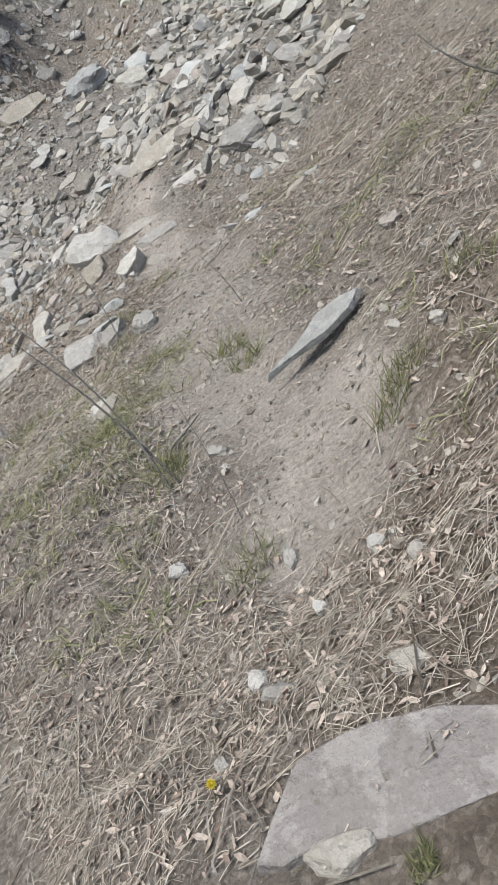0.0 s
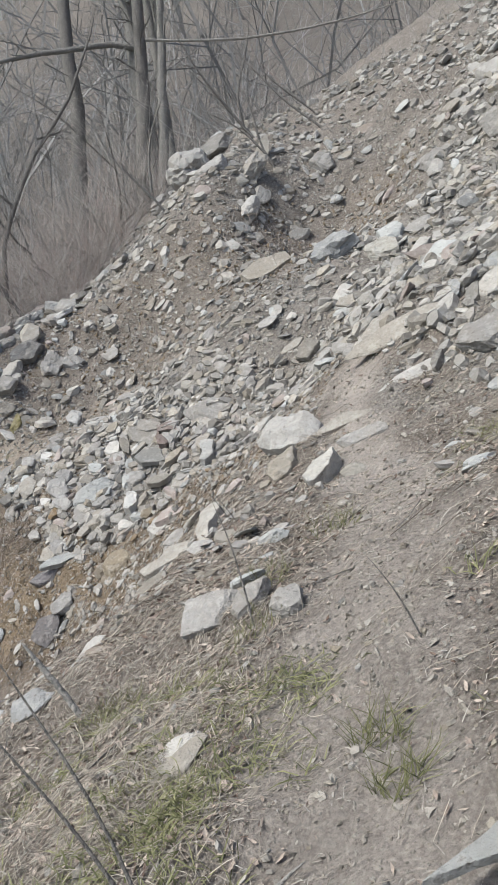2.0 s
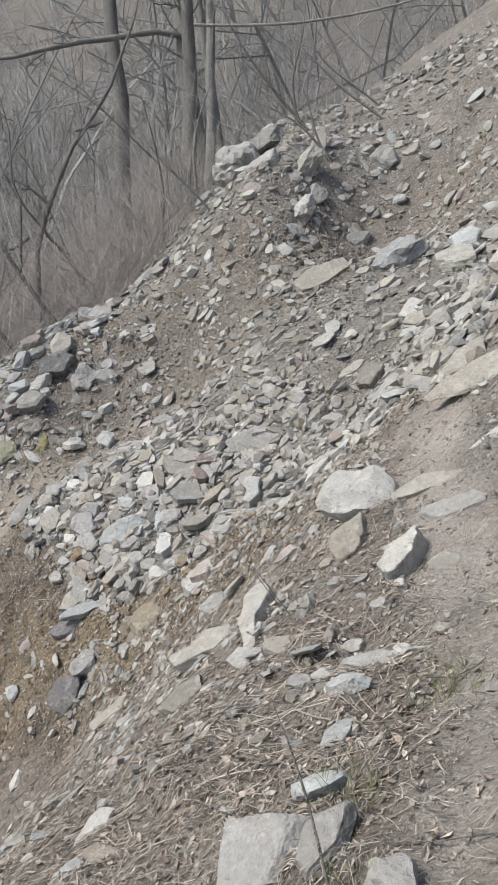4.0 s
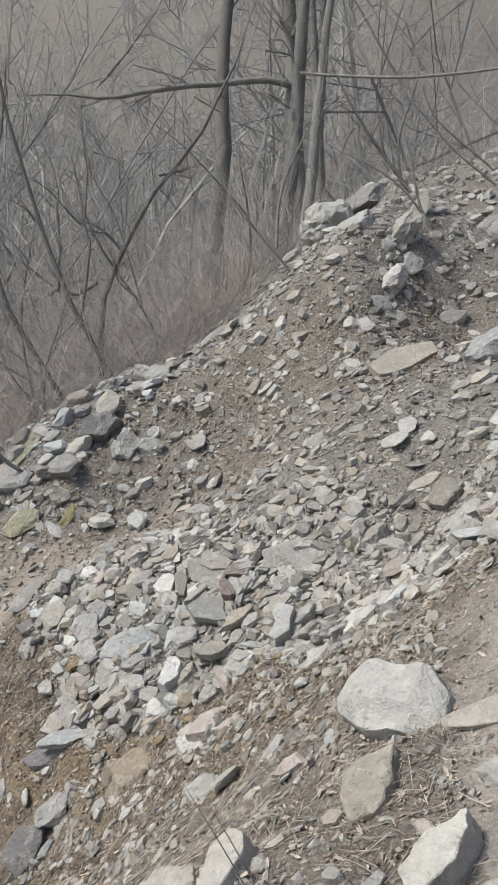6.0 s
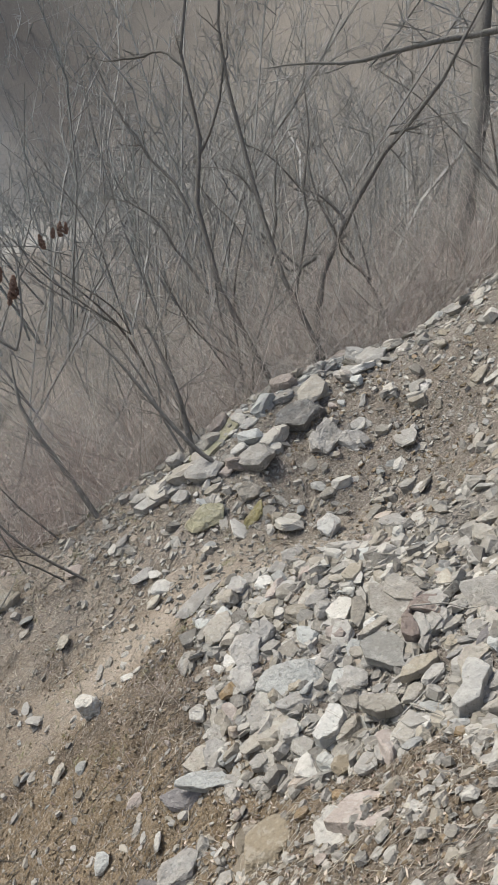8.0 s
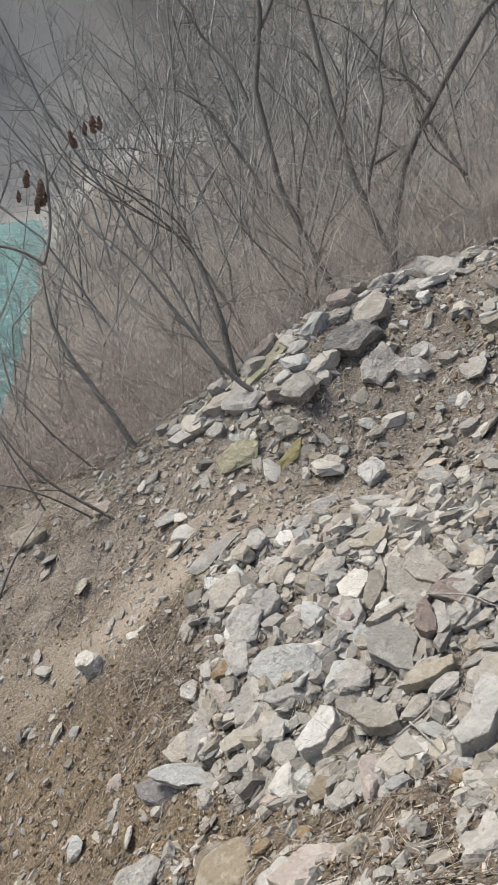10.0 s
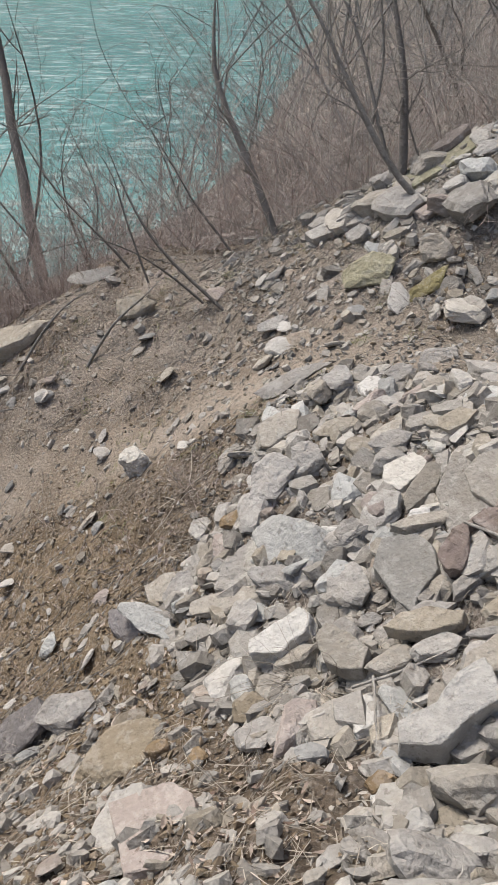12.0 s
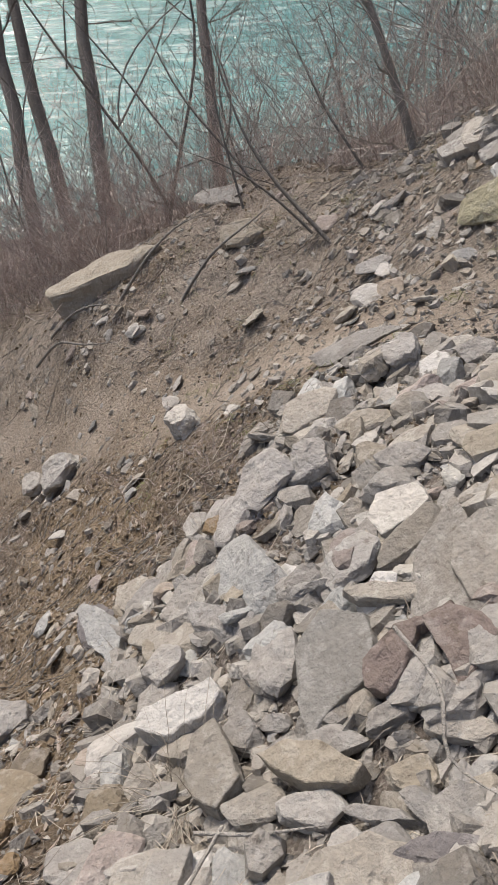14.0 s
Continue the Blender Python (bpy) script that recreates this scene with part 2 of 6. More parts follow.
def lie(x, y):
    """Height of the land."""
    x, y = np.asarray(x, float), np.asarray(y, float)
    z = BASE[0] + BASE[1] * x + BASE[2] * np.minimum(y, 24)
    for cx, cy, reach, high in BUMPS:
        z = z + high * np.exp(-((x - cx) ** 2 + (y - cy) ** 2) / (2 * reach * reach))
    shore = x + 27 + 6.6 * soft((y - 10.5) / 3)
    far = -14.5 + 14 * (1 - np.exp(-np.maximum(shore, -30) / 14)) + 0.9 * soft((x + 4) / 2)
    far = np.maximum(far, -17) + 6.5 * soft(-(x + 178) / 5) + 6.5 * soft((y - 46 + 0.5 * np.minimum(x + 20, 0)) / 6)
    near = (1 - step(0, 1.8 + 2.0 * step(10, 12, y), brink(y) - x)) * (1 - step(17, 20, y - 1.3 * np.clip(x + 6, 0, 12)))
    return near * z + (1 - near) * far


def lattice(i, j, seed):
    v = np.sin(i * 127.1 + j * 311.7 + seed * 74.7) * 43758.5453
    return v - np.floor(v)


def rough(x, y, cell, seed):
    """Smooth noise between -1 and 1."""
    x, y = x / cell, y / cell
    i, j = np.floor(x), np.floor(y)
    u, v = x - i, y - j
    u, v = u * u * (3 - 2 * u), v * v * (3 - 2 * v)
    a = lattice(i, j, seed) * (1 - u) + lattice(i + 1, j, seed) * u
    b = lattice(i, j + 1, seed) * (1 - u) + lattice(i + 1, j + 1, seed) * u
    return (a * (1 - v) + b * v) * 2 - 1


def near_line(x, y, line, wide, fade):
    """1 along a line of the plan, falling to 0 past its width."""
    best = np.full(np.shape(x), 1e9)
    for (ax, ay), (bx, by) in zip(line, line[1:]):
        dx, dy = bx - ax, by - ay
        t = np.clip(((x - ax) * dx + (y - ay) * dy) / (dx * dx + dy * dy), 0, 1)
        best = np.minimum(best, np.hypot(x - ax - t * dx, y - ay - t * dy))
    return 1 - step(wide, wide + fade, best)


def inside(x, y, ring):
    """Which places lie inside a ring of the plan."""
    hit = np.zeros(np.shape(x), bool)
    for (ax, ay), (bx, by) in zip(ring, ring[1:] + ring[:1]):
        hit ^= ((ay > y) != (by > y)) & (x < (bx - ax) * (y - ay) / (by - ay + 1e-12) + ax)
    return hit


TRAIL = [(0.26, 2.45), (0.15, 2.9), (-0.1, 3.6), (-0.15, 4.6), (-0.45, 6.0), (-0.7, 7.1), (-1.1, 7.9)]
LOWER_TRAIL = [(-5.0, 10.4), (-5.6, 9.8), (-5.75, 9.3), (-6.15, 8.5), (-6.65, 7.6), (-7.4, 6.6), (-8.5, 5.4)]
PILE = [(-5.3, 9.4), (-4.3, 8.5), (-3.4, 8.65), (-2.6, 8.75), (-2.1, 8.5), (-1.4, 8.5), (-0.9, 9.2), (-2.4, 10.2), (-4.2, 10.4), (-5.0, 10.15)]
TALUS = [(-1.9, 9.7), (-1.0, 8.3), (-0.5, 7.5), (0.3, 6.7), (1.4, 8.2), (3.0, 13.0), (2.4, 18.0), (-0.4, 17.0), (-0.9, 13.0), (-1.4, 11.0)]


def river_side(x, y):
    """1 on the bank between the lower trail and the brink."""
    return step(0.2, 0.5, np.interp(y, [5.4, 6.6, 7.6, 8.5, 9.3, 9.8, 10.4], [-8.5, -7.4, -6.65, -6.15, -5.75, -5.6, -5.0]) - x) * (1 - step(10.2, 10.8, y)) * step(4.8, 5.8, y)


def kinds(x, y):
    """How much of trail, soil, ochre, litter, broken shale and far-bank haze lies at each place."""
    edge = 0.12 * rough(x, y, 0.35, 3) + 0.05 * rough(x, y, 0.1, 4)
    trail = np.maximum(near_line(x + edge, y + edge, TRAIL, 0.12, 0.24) * 0.85, near_line(x + 1.4 * edge, y + edge, LOWER_TRAIL, 0.12, 0.4) * 0.85)
    trail = trail * (0.65 + 0.35 * rough(x, y, 0.4, 9))
    trail = np.maximum(trail, 0.4 * river_side(x, y) * (0.6 + 0.6 * rough(x, y, 0.3, 34)) * (x > brink(y) + 0.1))
    soil = np.maximum(0.5 * near_line(x, y + edge, [(-5.6, 11.4), (-4.2, 11.9), (-3.0, 12.4), (-2.0, 13.2)], 0.5, 1.0),
                      near_line(x + edge, y, [(-2.6, 8.1), (-3.6, 7.9), (-4.8, 8.1), (-5.6, 7.6), (-7.6, 7.9)], 0.4, 0.6))
    soil = np.maximum(soil, near_line(x, y, [(-7.0, 9.6), (-7.6, 8.6), (-8.4, 7.6)], 0.4, 0.5) * 0.7)
    soil = np.maximum(soil, 0.8 * step(-3.9, -4.8, x + 2 * edge) * (1 - step(9.9, 10.6, y + 2 * edge)) * step(4.6, 6.4, y + 3 * edge))
    soil = np.maximum(soil, 0.65 * near_line(x, y, [(0.75, 0.8), (0.6, 1.9), (0.8, 2.6)], 0.2, 0.4)) * (1 - trail)
    soil = np.maximum(soil, 0.45 * near_line(x + edge, y, LOWER_TRAIL, 0.8, 0.6) * (1 - trail))
    soil = soil * (1 - 0.62 * river_side(x, y))
    ochre = near_line(x + 2 * edge, y + edge, [(-3.6, 8.1), (-4.3, 8.1), (-4.9, 8.0), (-5.6, 7.7)], 0.2, 0.45) * 0.85
    ochre = np.maximum(ochre, 0.45 * near_line(x + edge, y, LOWER_TRAIL, 0.3, 0.4))
    ochre = np.maximum(ochre, 0.4 * river_side(x, y) * (0.6 + 0.4 * rough(x, y, 0.5, 35)))
    litter = np.maximum(step(0.0, 1.2, brink(y) - x), step(17, 19, y - 1.3 * np.clip(x + 6, 0, 12)))
    broken = np.maximum(inside(x + 3 * edge, y + 2 * edge, TALUS) * 0.9, 0.75 * step(9.6, 10.4, y + 2 * edge) * step(-7.8, -6.4, x)) * (1 - 0.6 * step(13.5, 15.0, y))
    shale = broken * (1 - soil) * (1 - trail) * (1 - litter) * (0.75 + 0.25 * rough(x, y, 0.5, 33))
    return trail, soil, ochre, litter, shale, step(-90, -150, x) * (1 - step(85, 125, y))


def ground_z(x, y):
    """Height of the ground with its roughness."""
    trail, soil = kinds(x, y)[:2]
    lumps = 0.07 * rough(x, y, 0.8, 11) + 0.035 * rough(x, y, 0.28, 12) + 0.026 * rough(x, y, 0.12, 13) + 0.014 * rough(x, y, 0.06, 14)
    lumps = lumps + soil * (0.045 * rough(x, y, 0.18, 15) + 0.034 * rough(x, y, 0.09, 16))
    return lie(x, y) + lumps * (1 - 0.5 * trail) - 0.04 * trail


def grid_line(lo, hi, cell, end_lo, end_hi):
    mid = np.arange(lo, hi + cell / 2, cell)
    down, up, s = [lo], [hi], cell
    while down[-1] > end_lo or up[-1] < end_hi:
        s *= 1.14
        down.append(max(down[-1] - s, end_lo - 1))
        up.append(min(up[-1] + s, end_hi + 1))
    return np.unique(np.concatenate([down, mid, up]))


def part(name, data, mat, parent=None, label=""):
    """One mesh object of that name, under a thing or on its own."""
    if isinstance(data, bmesh.types.BMesh):
        me = bpy.data.meshes.new(name)
        data.to_mesh(me)
        data.free()
    else:
        me = mesh_of(name, *data)
    me.materials.append(mat)
    ob = new(name, me)
    if parent:
        ob.parent = parent
    return tagged(ob, label)


def mesh_of(name, verts, faces):
    """A mesh from arrays of places and of faces with equal corner counts."""
    me = bpy.data.meshes.new(name)
    verts, faces = np.asarray(verts, np.float32), np.asarray(faces, np.int32)
    k = faces.shape[1]
    me.vertices.add(len(verts))
    me.vertices.foreach_set("co", verts.ravel())
    me.loops.add(faces.size)
    me.loops.foreach_set("vertex_index", faces.ravel())
    me.polygons.add(len(faces))
    me.polygons.foreach_set("loop_start", np.arange(0, faces.size, k, dtype=np.int32))
    me.polygons.foreach_set("use_smooth", np.zeros(len(faces), bool))
    me.update(calc_edges=True)
    return me


gx, gy = grid_line(-9.6, 1.9, 0.05, -420, 260), grid_line(1.2, 14.5, 0.05, -260, 420)
X, Y = np.meshgrid(gx, gy)
Z = ground_z(X, Y)
nx, ny = len(gx), len(gy)
idx = np.arange(nx * ny).reshape(ny, nx)
quads = np.stack([idx[:-1, :-1], idx[:-1, 1:], idx[1:, 1:], idx[1:, :-1]], -1).reshape(-1, 4)
ground = part("ground", (np.stack([X.ravel(), Y.ravel(), Z.ravel()], 1), quads), GROUND)
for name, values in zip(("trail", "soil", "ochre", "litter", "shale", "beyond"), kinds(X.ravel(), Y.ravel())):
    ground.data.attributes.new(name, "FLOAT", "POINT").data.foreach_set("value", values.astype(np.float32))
ground.data.polygons.foreach_set("use_smooth", np.ones(len(quads), bool))
tagged(ground, "steep stony hillside of grey-brown earth with a trodden trail", "ground", kind="structure")

water = part("water", ([(-420, -260, -14.4), (-12, -260, -14.4), (-12, 420, -14.4), (-420, 420, -14.4)], [(0, 1, 2, 3)]), WATER)
tagged(water, "turquoise river with small ripples, pale foam and painted glints", "river", kind="structure")

# ---- stones ----
def hull(rng, corners=6, slope=0.2):
    """An angular slab of unit size: two uneven rings of corners and the hull around them."""
    bm = bmesh.new()
    turn = rng.uniform(0, 6.28)
    for z in (-0.5, 0.5):
        for i in range(corners):
            a = turn + 6.283 * (i + rng.uniform(-0.33, 0.33)) / corners
            r = rng.uniform(0.72, 1.0) * (1 - (slope * rng.uniform(0, 1) if z > 0 else 0))
            sq = 1 / max(abs(math.cos(a)), abs(math.sin(a))) ** 0.6
            bm.verts.new((0.5 * r * sq * math.cos(a), 0.5 * r * sq * math.sin(a), z * rng.uniform(0.7, 1.0)))
    res = bmesh.ops.convex_hull(bm, input=bm.verts)
    bmesh.ops.delete(bm, geom=list({g for g in res["geom_interior"] + res["geom_unused"] if isinstance(g, bmesh.types.BMVert)}), context="VERTS")
    bmesh.ops.recalc_face_normals(bm, faces=bm.faces)
    return bm


def templates(count, seed, corners):
    rng = random.Random(seed)
    out = []
    for k in range(count):
        bm = hull(rng, corners, rng.uniform(0.1, 0.45))
        bmesh.ops.triangulate(bm, faces=bm.faces)
        bm.verts.index_update()
        out.append((np.array([v.co[:] for v in bm.verts]), np.array([[v.index for v in f.verts] for f in bm.faces])))
        bm.free()
    return out


def slope_frames(x, y, yaw, lean_a, lean_b):
    """Axes of things that lie on the slope: turned by yaw about its normal and tipped a little."""
    e = 0.12
    gxs = (lie(x + e, y) - lie(x - e, y)) / (2 * e)
    gys = (lie(x, y + e) - lie(x, y - e)) / (2 * e)
    n = np.stack([-gxs + lean_a, -gys + lean_b, np.ones_like(x)], 1)
    n /= np.linalg.norm(n, axis=1)[:, None]
    u = np.stack([np.cos(yaw), np.sin(yaw), np.zeros_like(x)], 1)
    u -= n * np.sum(u * n, 1)[:, None]
    u /= np.linalg.norm(u, axis=1)[:, None]
    return np.stack([u, np.cross(n, u), n], 2)


def joined(shapes, place, frames, size):
    """One mesh of many copies of a few shapes."""
    verts, faces, base = [], [], 0
    pick = np.arange(len(place)) % len(shapes)
    for k, (v, f) in enumerate(shapes):
        m = pick == k
        c = int(m.sum())
        if not c:
            continue
        w = np.einsum("nij,nkj->nki", frames[m], v[None] * size[m][:, None, :]) + place[m][:, None, :]
        verts.append(w.reshape(-1, 3))
        faces.append((f[None] + (np.arange(c) * len(v))[:, None, None] + base).reshape(-1, 3))
        base += c * len(v)
    return np.concatenate(verts), np.concatenate(faces)


def strew(rng, count, box, keep):
    """Places in a box of the plan, kept with a chance that keep gives."""
    x0, x1, y0, y1 = box
    xs, ys = np.zeros(0), np.zeros(0)
    while len(xs) < count:
        x, y = rng.uniform(x0, x1, 4 * count), rng.uniform(y0, y1, 4 * count)
        ok = rng.uniform(0, 1, 4 * count) < keep(x, y)
        xs, ys = np.concatenate([xs, x[ok]]), np.concatenate([ys, y[ok]])
    return xs[:count], ys[:count]


def stone_sizes(rng, n, lo, hi, power=2.0, flat=(0.12, 0.5), slim=(0.35, 0.9)):
    length = lo + (hi - lo) * rng.uniform(0, 1, n) ** power
    return np.stack([length, length * rng.uniform(*slim, n), length * rng.uniform(*flat, n)], 1)


SHAPES, SMALL = templates(40, 5, 6), templates(20, 6, 3)
rs = np.random.default_rng(4)


def scree(name, label, mat, shapes, count, box, keep, lo, hi, power=2.0, lift=0.1, lean=0.35, slim=(0.35, 0.9)):
    x, y = strew(rs, count, box, keep)
    size = stone_sizes(rs, count, lo, hi, power, slim=slim)
    frames = slope_frames(x, y, rs.uniform(0, 6.28, count), rs.normal(0, lean, count), rs.normal(0, lean, count))
    place = np.stack([x, y, ground_z(x, y) + size[:, 2] * rs.uniform(lift - 0.25, lift + 0.25, count)], 1)
    ob = part(name, joined(shapes, place, frames, size), mat)
    return tagged(ob, label, "stones", kind="stuff")


def beside_walk(x, y):
    """The strip of the slope along the first part of the trail."""
    return ((x > -0.55 - 0.62 * (y - 1.9)) & (x < 0.6 + 0.29 * (y - 1.5)) & (y > 1.5)) * 1.0


def bare_bank(x, y):
    """The eroded earth below the lower trail, with few stones."""
    return step(-3.5, -4.1, x) * (1 - step(8.3, 8.9, y + 0.35 * (x + 5)))


def off_trail(x, y):
    return 1 - 0.85 * np.maximum(near_line(x, y, TRAIL, 0.15, 0.2), near_line(x, y, LOWER_TRAIL, 0.25, 0.3))


def heaped(x, y):
    return inside(x + 0.3 * rough(x, y, 0.45, 28) + 0.12 * rough(x, y, 0.15, 29), y + 0.22 * rough(x, y, 0.4, 30), PILE) * 1.0


scree("scree_pile", "heap of loose pale grey shale slabs", HEAP, SHAPES, 2300, (-5.4, -0.8, 8.3, 10.5), heaped, 0.035, 0.2, 1.9, 0.25, 0.4)
scree("scree_talus", "strip of broken grey shale running down the slope", SCREE, SHAPES, 6300, (-2, 1.9, 6.6, 17.2), lambda x, y: inside(x, y, TALUS) * (0.7 + 0.3 * rough(x, y, 0.8, 20)), 0.04, 0.25, 2.6, 0.25, 0.45, (0.25, 0.8))
scree("scree_upper", "scattered broken shale on the upper slope", SCREE, SHAPES, 7600, (-8.2, 1.9, 9.6, 18),
      lambda x, y: (x > brink(y) - 0.5) * (0.55 + 0.45 * rough(x, y, 0.9, 21)) * (1 - 0.45 * kinds(x, y)[1]) * off_trail(x, y), 0.035, 0.24, 2.8, 0.15)
scree("scree_lower", "scattered shale pieces on the lower slope", HEAP, SHAPES, 2900, (-9, -1.2, 6.2, 10.2),
      lambda x, y: (0.3 + 0.5 * rough(x, y, 0.7, 22)) * off_trail(x, y) * (1 - 0.6 * bare_bank(x, y)), 0.025, 0.12, 2.6, 0.1)
scree("scree_trailside", "small stones strewn beside the trail", SCREE, SHAPES, 2800, (-3.2, 1.8, 1.5, 8.4),
      lambda x, y: beside_walk(x, y) * (0.25 + 0.5 * rough(x, y, 0.6, 23) + 0.6 * step(4.5, 7, y)) * off_trail(x, y), 0.012, 0.075, 2.6, 0.1)
scree("stone_chips", "fine stone chips and crumbs of earth", CHIPS, SMALL, 17000, (-9.3, 1.8, 1.5, 11.5),
      lambda x, y: ((y > 5.5) | (beside_walk(x, y) > 0)) * (1 - 0.75 * bare_bank(x, y)) * (0.5 + 0.5 * rough(x, y, 0.5, 24)), 0.01, 0.045, 1.8, 0.2, 0.6)
scree("rubble", "fine rubble of broken shale on the upper slope", SCREE, SMALL, 19000, (-7.8, 1.7, 9.4, 15.2),
      lambda x, y: (x > brink(y) - 0.3) * (0.6 + 0.4 * rough(x, y, 0.6, 25)), 0.02, 0.09, 2.2, 0.15, 0.6)
scree("trail_grit", "fine grit on the trodden trail", CHIPS, SMALL, 13000, (-1.2, 0.9, 1.5, 8.0),
      lambda x, y: near_line(x, y, TRAIL, 0.25, 0.25), 0.004, 0.02, 2.5, 0.2, 0.6)

scree("trail_grit", "fine grit on the lower trail", CHIPS, SMALL, 4500, (-8.6, -4.6, 5.8, 10.6), lambda x, y: near_line(x, y, LOWER_TRAIL, 0.4, 0.3), 0.006, 0.03, 2.5, 0.2, 0.6)
scree("trail_pebbles", "pebbles and flakes of stone on the trail", CHIPS, SHAPES, 2600, (-1.6, 1.1, 1.6, 8.0), lambda x, y: beside_walk(x, y) * (0.25 + 0.75 * near_line(x, y, TRAIL, 0.3, 0.3)), 0.008, 0.042, 2.6, 0.1, 0.4)
scree("trail_stones", "small flat stones trodden into the lower trail", HEAP, SHAPES, 420, (-8.6, -4.6, 5.8, 10.6), lambda x, y: near_line(x, y, LOWER_TRAIL, 0.35, 0.35), 0.02, 0.11, 2.5, 0.05, 0.25)
scree("pile_shards", "small sharp shards between the stones of the heap", HEAP, SMALL, 7000, (-5.6, -0.7, 8.2, 10.6), lambda x, y: np.maximum(heaped(x, y), 0.12), 0.015, 0.07, 2.0, 0.3, 0.6)
scree("scree_foot", "broken brown shale below the heap", HEAP, SHAPES, 620, (-3.9, -1.4, 7.3, 8.8), lambda x, y: 0.5 + 0.5 * rough(x, y, 0.4, 26), 0.02, 0.13, 2.4, 0.15, 0.45)
scree("scree_bank", "shale pieces on the slope below the trail", SCREE, SHAPES, 900, (-3.4, -0.7, 5.0, 8.3), lambda x, y: (0.5 + 0.5 * rough(x, y, 0.5, 27)) * off_trail(x, y), 0.015, 0.1, 2.4, 0.15, 0.4)


def earthy(x, y):
    return np.clip(kinds(x, y)[1] * (0.7 + 0.5 * rough(x, y, 0.5, 31)), 0, 1) * off_trail(x, y)


scree("earth_clods", "crumbly brown clods of earth on the bank", CLODS, SMALL, 15000, (-9.4, -1.2, 6.0, 10.4), lambda x, y: np.maximum(earthy(x, y), 0.7 * near_line(x, y, [(-3.8, 8.0), (-1.6, 7.9)], 0.5, 0.3)), 0.01, 0.06, 2.6, 0.2, 0.7)
scree("earth_clods", "crumbly brown clods of earth on the scarp", CLODS, SMALL, 2500, (-7.0, -1.0, 10.2, 14.5), earthy, 0.02, 0.1, 2.2, 0.2, 0.7)

# the stones of the heap that can be told apart, each on its own
ROCK_MESH = {}


def rock_mesh(seed, size, detail=0, worn=0.68):
    """A broken block: a ball cut back by bedding planes, side breaks and chipped corners, then weathered."""
    rng = random.Random(seed)
    cuts = [(Vector((rng.gauss(0, 0.1), rng.gauss(0, 0.1), s)).normalized(), rng.uniform(0.42, 0.5)) for s in (-1, 1)]
    turn, count = rng.uniform(0, 6.28), rng.choice((4, 5, 5, 6))
    for k in range(count):
        a = turn + 6.283 * (k + rng.uniform(-0.28, 0.28)) / count
        cuts.append((Vector((math.cos(a), math.sin(a), rng.gauss(0, 0.22))).normalized(), rng.uniform(0.36, 0.5)))
    for k in range(4):
        cuts.append((Vector((rng.gauss(0, 1), rng.gauss(0, 1), rng.gauss(0.3, 0.8))).normalized(), rng.uniform(0.46, 0.62)))
    bm = bmesh.new()
    bmesh.ops.create_icosphere(bm, subdivisions=detail or (4 if max(size) > 0.16 else 3), radius=1.0)
    small = min(size)
    off = Vector((rng.uniform(0, 50), rng.uniform(0, 50), rng.uniform(0, 50)))
    for v in bm.verts:
        way = v.co.normalized()
        far = min(worn, min(d / way.dot(n) for n, d in cuts if way.dot(n) > 0.02))
        v.co = Vector((way.x * size[0], way.y * size[1], way.z * size[2])) * far
        q = v.co / max(size) * 3.0 + off
        q.z *= 2.5
        v.co += noise.noise_vector(q) * 0.1 * small + noise.noise_vector(q * 3.1) * 0.055 * small
    return bm


def rock(x, y, z, rx, ry, rz, long, wide, thick, tone, seed, worn=0.68):
    """A stone that stands out, half bedded in the slope."""
    big = max(long, wide)
    settle = float(ground_z(np.array([x]), np.array([y]))[0] - lie(x, y))
    z += settle if big < 0.15 else min(0.0, settle)
    kind = "boulder" if thick > 0.25 else "slab" if thick < 0.34 * min(long, wide) else "rock"
    ob = part(kind, rock_mesh(seed, (long, wide, max(thick, 0.02)), 0, worn), STONE[tone])
    ob.matrix_world = pose(x, y, z, rx, ry, rz)
    shape = {"boulder": "weathered boulder", "slab": "flat shale slab", "rock": "angular broken rock"}[kind]
    how = "large " if big > 0.4 else "small " if big < 0.12 else ""
    return tagged(ob, f"{how}{WORDS[tone]} {shape} lying on the stony slope", "rock")


